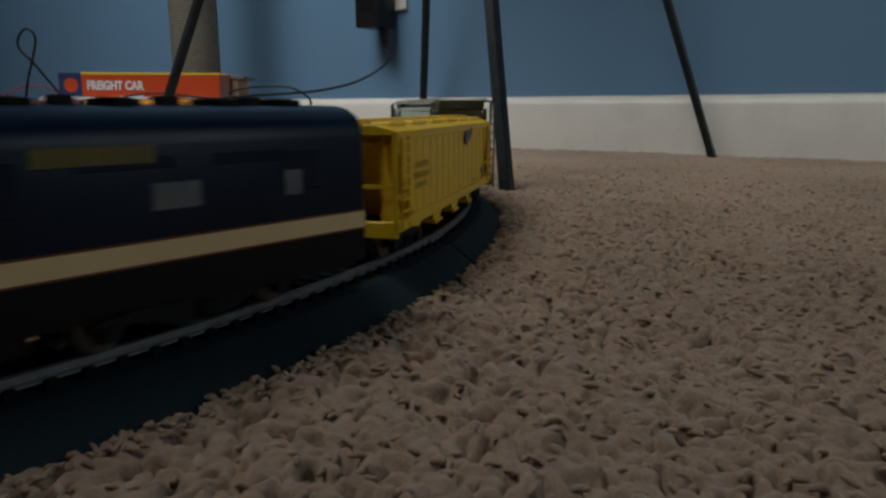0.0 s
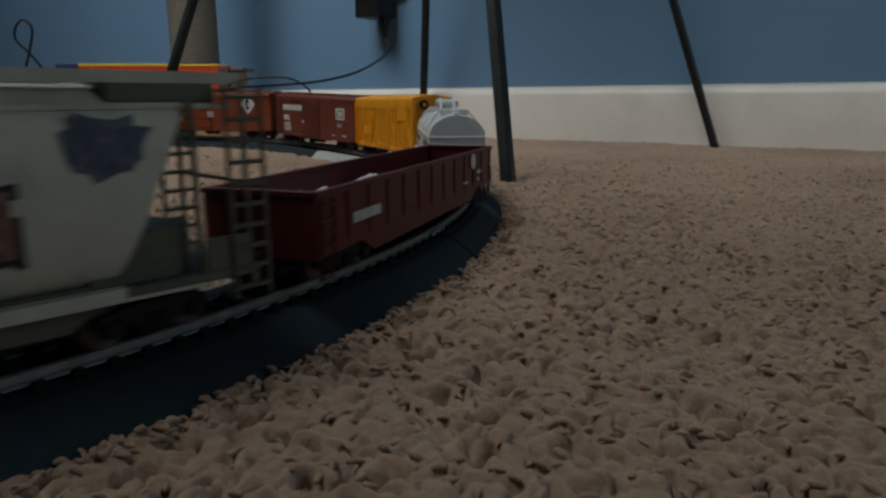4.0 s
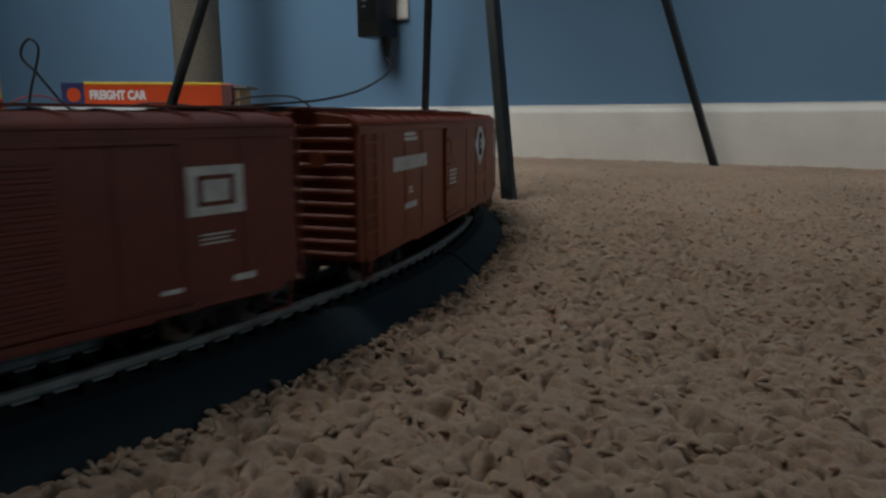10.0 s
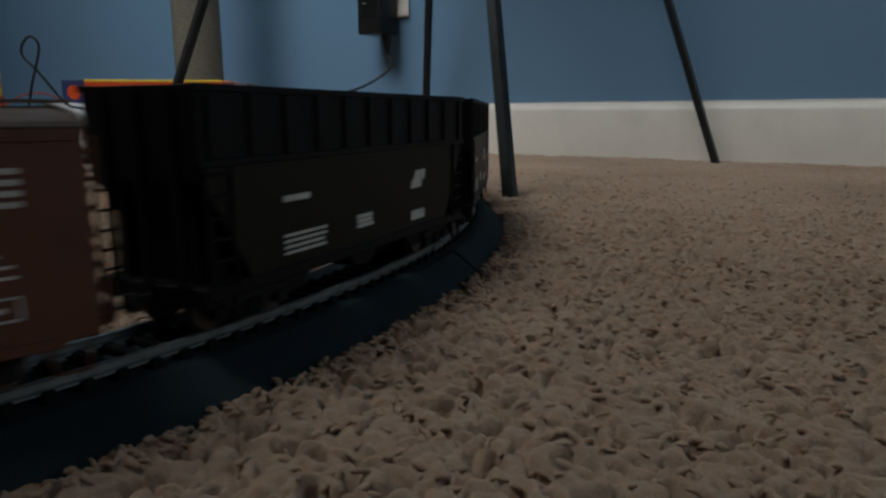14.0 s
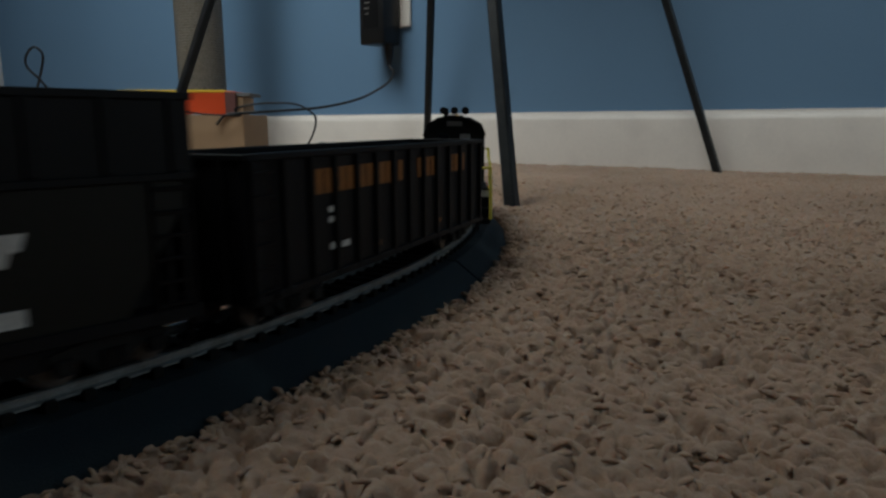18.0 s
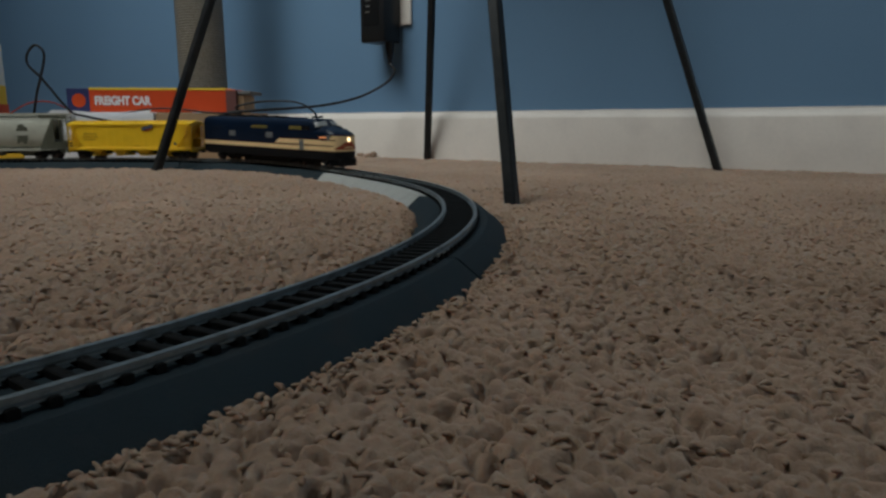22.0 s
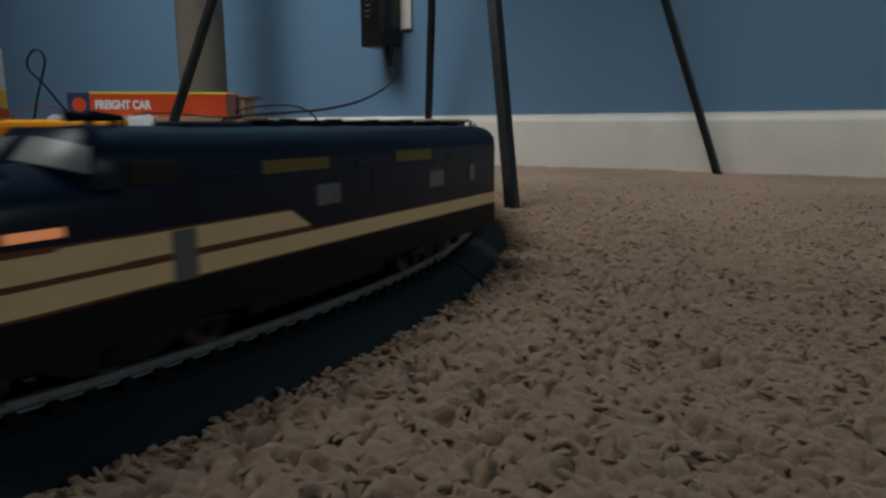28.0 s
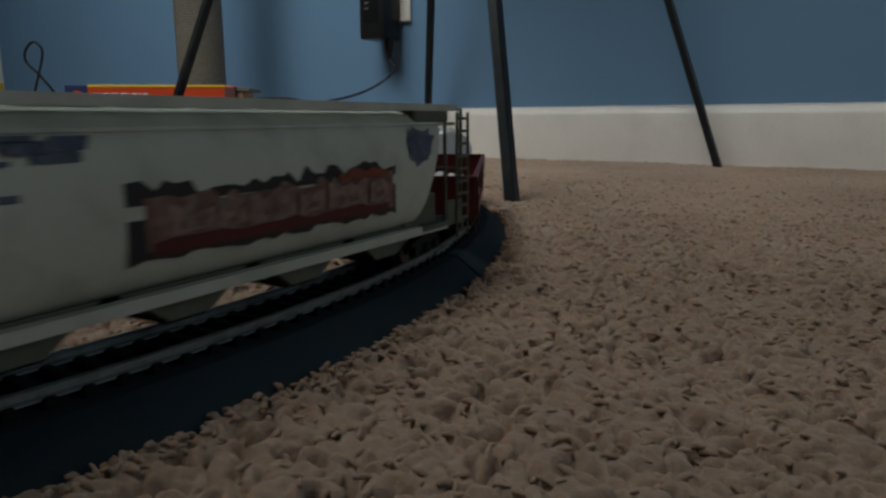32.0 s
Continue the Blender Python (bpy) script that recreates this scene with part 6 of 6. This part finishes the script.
# each car and the time at which its middle passes the reference place on the curve
S_REF = radians(TH0 + 27) * RAD
gond, gond_load = red_gondola()
TRAIN = [
    (streamliner(), -1.075), (covered_hopper_yellow(), .922), (covered_hopper_grey(), 2.707), (gond, 4.612),
    (coil_car(), 6.27), (stock_car(), 7.75), (oxide_boxcar(), 9.14), (diamond_boxcar(), 10.76), (umber_boxcar(), 12.505),
    (black_hopper("tall black model hopper with ribbed upper sides"), 14.12), (black_hopper("tall black model hopper with ribbed upper sides"), 15.49),
    (black_hopper("tall black model hopper with ribbed upper sides"), 16.88), (black_gondola(), 18.31), (road_switcher(), 19.96)]

# ---------------------------------------------------------------- boxes, post and cables beyond the track


def closed_box(name, m, lx, ly, lz, material, label, category, group=""):
    t = thing(name, m, label, category, group)
    part("carton", bx(-lx / 2, lx / 2, -ly / 2, ly / 2, 0, lz, bevel=.0012), material, t)
    return t


def cat_post():
    p = Vector((-0.4348, 1.272, 0))
    t = thing("scratching_post", Matrix.Translation(p), "grey rope-wound scratching post standing behind the boxes", "scratching post")
    b = bmesh.new()
    turns, r, rr = 140, .0392, .0026
    # rope wound as one close spiral over the pole
    n = turns * 20
    pts = [Vector((r * math.cos(math.tau * k / 20), r * math.sin(math.tau * k / 20), .012 + k * .0045 / 20)) for k in range(n)]
    rod(pts, rr, b, 6)
    part("rope", b, M_sisal, t, "grey-beige sisal rope")
    part("pole", tube((0, 0, .01), (0, 0, .64), .0395, None, 24), M_sisal, t)
    part("base", bx(-.12, .12, -.035, .05, -.004, .012, bevel=.004), M_lump, t, "grey felt-covered base plate")
    return t


cat_post()

# brown carton with the red box for a model car on top
carton = closed_box("cardboard_box", pose(-.376, 1.145, -.003, 0, 0, -2), .14, .13, .0785, M_card, "plain brown cardboard box on the carpet", "box")
part("tape", bx(-.012, .012, -.0656, .0656, .0782, .0789), M_paper, carton, "strip of pale tape")


def freight_box():
    L, D, Hh = .269, .075, .0355
    t = thing("model_box", pose(-.460, 1.1375, .0768, 0, 0.4, -1.0), "orange-red model car box with navy end lying on cartons", "box")
    x = L / 2
    part("carton", bx(-x, x, -D / 2, D / 2, 0, Hh, bevel=.0010), M_boxred, t)
    part("lid_edge", bx(-x + .036, x - .016, -D / 2 - .0006, D / 2 + .0006, Hh - .0016, Hh + .0022, bevel=.0006), M_boxyellow, t, "yellow top edge")
    part("end_panel", bx(-x - .0004, -x + .036, -D / 2 - .0005, D / 2 + .0005, -.0002, Hh + .0012, bevel=.0005), M_boxblue, t, "navy blue end")
    disc = bmesh.new()
    bmesh.ops.create_cone(disc, cap_ends=True, segments=20, radius1=.011, radius2=.011, depth=.0006)
    part("emblem", disc, M_boxred, t, "round red emblem", m=pose(-x + .019, -D / 2 - .0007, Hh * .5, 90, 0, 0))
    part("end_flap", bx(x - .016, x + .0004, -D / 2 - .0005, D / 2 + .0005, -.0002, Hh - .0010, bevel=.0004), mat("brown_end_card", (.13, .055, .05), .6), t, "brown end flap")
    part("tray_edge", bx(x - .002, x + .022, -D / 2 + .006, D / 2 - .006, Hh - .0070, Hh - .0020, bevel=.0006), M_lump, t, "grey inner tray sticking out")
    part("tray_side", bx(x - .001, x + .010, -D / 2 + .008, D / 2 - .008, .002, Hh - .008), M_card, t)
    words("FREIGHT CAR", .0185, M_paper, t, Matrix.Translation((-x + .044, -D / 2 - .0004, .0115)) @ pose(0, 0, 0, 90, 0, 0), "white capital lettering", .78, bold=.0008)
    return t


freight_box()

# pale cartons, papers and the controller between the boxes and the track
closed_box("carton", pose(-.535, 1.145, -.003, 0, 0, 1), .165, .13, .0795, M_paper, "white carton on the carpet under the model box", "box")


def white_device():
    t = thing("power_pack", pose(-.545, 1.010, -.003, 0, 0, 1), "flat white plastic power pack with a dark slot on the carpet", "power pack")
    part("case", bx(-.055, .135, -.028, .028, .012, .050, bevel=.002), M_paper, t)
    part("foot", bx(-.045, .125, -.024, .024, 0, .013, bevel=.001), M_white, t)
    part("slot", bx(.075, .098, -.0284, -.0270, .030, .034), M_under, t, "dark slot in the front")
    part("seam", bx(-.0552, .1352, -.0283, .0283, .0255, .0265), M_lump, t, "thin grey seam")
    return t


white_device()


def paper_sheet(p, rz, tilt, w, d, label):
    t = bmesh.new()
    n = 10
    g = []
    for i in range(n + 1):
        row = []
        for j in range(n + 1):
            a, c = (i / n - .5) * w, (j / n - .5) * d
            row.append(t.verts.new((a, c, .004 * math.sin(i * .7 + 1) * (j / n) + .003 * math.cos(j * .9))))
        g.append(row)
    for i in range(n):
        for j in range(n):
            t.faces.new((g[i][j], g[i + 1][j], g[i + 1][j + 1], g[i][j + 1]))
    bmesh.ops.solidify(t, geom=t.faces[:], thickness=.0004)
    return tagged(part("paper_sheet", t, M_paper, m=pose(*p, tilt, 0, rz)), label, "paper")




def lime_case():
    t = thing("plastic_case", pose(-.655, 1.030, -.003, 0, 0, 2), "lime-green plastic case lying beside the white power pack", "case")
    part("tray", bx(-.058, .058, -.030, .030, 0, .046, bevel=.003, seg=2), M_boxyellow, t, "dull yellow lower tray")
    part("lid", bx(-.060, .060, -.032, .032, .0455, .066, bevel=.005, seg=3), M_lime, t, "lime-green lid")
    return t


lime_case()
paper_sheet((-.520, 1.045, .062), 3, 50, .15, .045, "creased white instruction sheet leaning on a carton")

tall = closed_box("carton", pose(-.818, 1.215, -.003, 0, 0, 3), .085, .05, .199, M_paper, "tall white carton standing by the other boxes", "box")
yel = closed_box("carton", pose(-.768, 1.140, -.003, 0, 0, 0), .085, .04, .1245, M_boxyellow, "yellow printed carton standing by the white one", "box")
part("print_band", bx(-.0430, .0430, -.0206, .0206, .078, .094), M_boxred, yel, "reddish printed band")
part("print_band", bx(.012, .036, -.0207, -.0202, .100, .112), M_boxblue, yel, "dark printed bar")

lump = bmesh.new()
bmesh.ops.create_uvsphere(lump, u_segments=20, v_segments=12, radius=1)
for v in lump.verts:
    k = 1 + .12 * noise.noise(v.co * 2.1)
    v.co = Vector((v.co.x * .034 * k, v.co.y * .020 * k, max(-.2, v.co.z) * .021 * k + .006))
tagged(part("cat_toy", lump, M_lump, m=pose(-.2075, 1.215, .002, 0, 0, -10)), "grey felt toy lying at the baseboard", "toy")
crumb = bmesh.new()
rng = random.Random(11)
for i in range(16):
    c = bmesh.new()
    bmesh.ops.create_icosphere(c, subdivisions=1, radius=rng.uniform(.002, .006))
    merge(crumb, c, Matrix.Translation((rng.uniform(-.03, .03), rng.uniform(-.006, .006), rng.uniform(0, .008))))
tagged(part("yarn_fluff", crumb, M_carpet, m=pose(-.150, 1.240, -.002, 0, 0, -34)), "loose tuft of brown carpet yarn at the baseboard", "fluff", kind="stuff")

# ---------------------------------------------------------------- outlet, adapter and cables


def adapter():
    axes = Matrix(((WU.x, WV.x, 0, 0), (WU.y, WV.y, 0, 0), (0, 0, 1, 0), (0, 0, 0, 1)))
    plate = thing("wall_outlet", Matrix.Translation(room(-.173, 0, .280)) @ axes, "white wall outlet plate on the blue wall", "outlet")
    part("plate", bx(-.037, .037, .0005, .0065, -.058, .058, bevel=.002), M_base, plate)
    for z in (-.02, .02):
        part("socket", bx(-.016, .016, .0060, .0078, z - .014, z + .014, bevel=.001), M_base, plate)
    ad = thing("power_adapter", Matrix.Translation(room(-.181, .0080, .270)) @ axes, "black plug-in power adapter in the wall outlet", "adapter")
    part("case", bx(-.0250, .0260, 0, .047, -.078, .045, bevel=.004, seg=3), M_pack, ad)
    part("rating_plate", bx(-.016, .017, .0468, .0474, -.052, .025, bevel=.0004), M_black, ad, "glossy dark rating plate with grey bars")
    for k in range(4):
        part("lettering", bx(-.012, -.012 + .014 * (.6 + .1 * (k % 3)), .0473, .0476, -.030 + k * .009, -.0285 + k * .009), M_lump, ad)
    part("strain_relief", loft([[(.020 + r * math.cos(a), .024 + r * math.sin(a), z) for a in [math.tau * k / 12 for k in range(12)]] for r, z in ((.0085, -.077), (.0075, -.088), (.0045, -.104), (.003, -.112))]), M_cable, ad, "ribbed black strain relief")
    return ad


adapter()


def cable(name, pts, r, material, label):
    return tagged(part(name, rod(curve_points(pts, 7), r, None, 7), material, smooth=60), label, "cable")


cable("power_cable", [room(-.161, .032, .166), room(-.158, .034, .155), (-.0806, 1.1749, .1449), (-.0919, 1.1584, .1256), (-.1337, 1.15, .1025), (-.1852, 1.12, .0882), (-.2358, 1.10, .0826), (-.3023, 1.08, .0780), (-.335, 1.076, .0745), (-.35, 1.074, .060)], .0021, M_cable, "black adapter cable drooping from the outlet to the boxes")
cable("lead_cable", [(-.322, 1.085, .080), (-.3193, 1.08, .085), (-.2837, 1.08, .0918), (-.2311, 1.08, .0917), (-.2035, 1.08, .0787), (-.1968, 1.08, .0640), (-.206, 1.075, .035), (-.23, 1.06, .004), (-.27, 1.05, .001)], .0016, M_cable, "thin black lead arching over beside the track")
cable("lead_cable", [(-.4594, 1.03, .056), (-.5334, 1.035, .0700), (-.5565, 1.035, .0789), (-.5892, 1.03, .1238), (-.6077, 1.03, .144), (-.6075, 1.03, .160), (-.5962, 1.03, .1719), (-.5868, 1.03, .1679), (-.5832, 1.03, .1559), (-.5913, 1.03, .1278), (-.5998, 1.03, .1035), (-.6072, 1.03, .0749), (-.615, 1.03, .0505)], .0019, M_cable, "black lead standing up in a loop above the boxes")
cable("lead_cable", [(-.655, 1.05, .075), (-.625, 1.05, .090), (-.595, 1.05, .092), (-.575, 1.05, .085), (-.565, 1.05, .078), (-.560, 1.045, .0520)], .0012, M_redwire, "thin red wire lying over the cartons")
cable("lead_cable", [(-.527, 1.046, .036), (-.526, 1.048, .052), (-.531, 1.055, .0665), (-.4996, 1.06, .0712), (-.453, 1.06, .0804), (-.409, 1.06, .0812), (-.3619, 1.06, .076), (-.3266, 1.064, .0742), (-.312, 1.075, .074)], .0014, M_cable, "thin dark lead sagging along the foot of the model box")

# ---------------------------------------------------------------- keys


def place_on_track(s, spread):
    a, _ = on_track(s + spread / 2)
    b, _ = on_track(s - spread / 2)
    d = a - b
    za, zb = float(rise(a.x, a.y)), float(rise(b.x, b.y))
    return (a + b) / 2, math.atan2(d.y, d.x), (za + zb) / 2, -math.degrees(math.atan2(za - zb, spread))


def motions():
    times = [i * 0.5 for i in range(65)]
    turn = {}
    for car, mid in TRAIN:
        spread = car["spread"] * car.scale.x
        rows = []
        last = None
        for t in times:
            s = S_REF + SPEED * (t - mid)
            p, a, up, tip = place_on_track(s, spread)
            if last is not None:
                while a - last > math.pi:
                    a -= math.tau
                while a - last < -math.pi:
                    a += math.tau
            last = a
            rows.append((t, pose(p.x, p.y, RAIL_Z + up, 0, tip, math.degrees(a))))
            for sg in (1, -1):
                _, h = on_track(s + sg * spread / 2)
                turn.setdefault((car.name, sg), []).append((t, math.degrees((h - a + math.pi) % math.tau - math.pi)))
        walk(car, rows)
        if car is gond:
            walk(gond_load, rows)
    for car, tr, x in TRUCKS:
        walk(tr, [(t, pose(x, 0, 0, 0, 0, a)) for t, a in turn[(car.name, 1 if x > 0 else -1)]])
    for car, _ in TRAIN:
        del car["spread"]


motions()
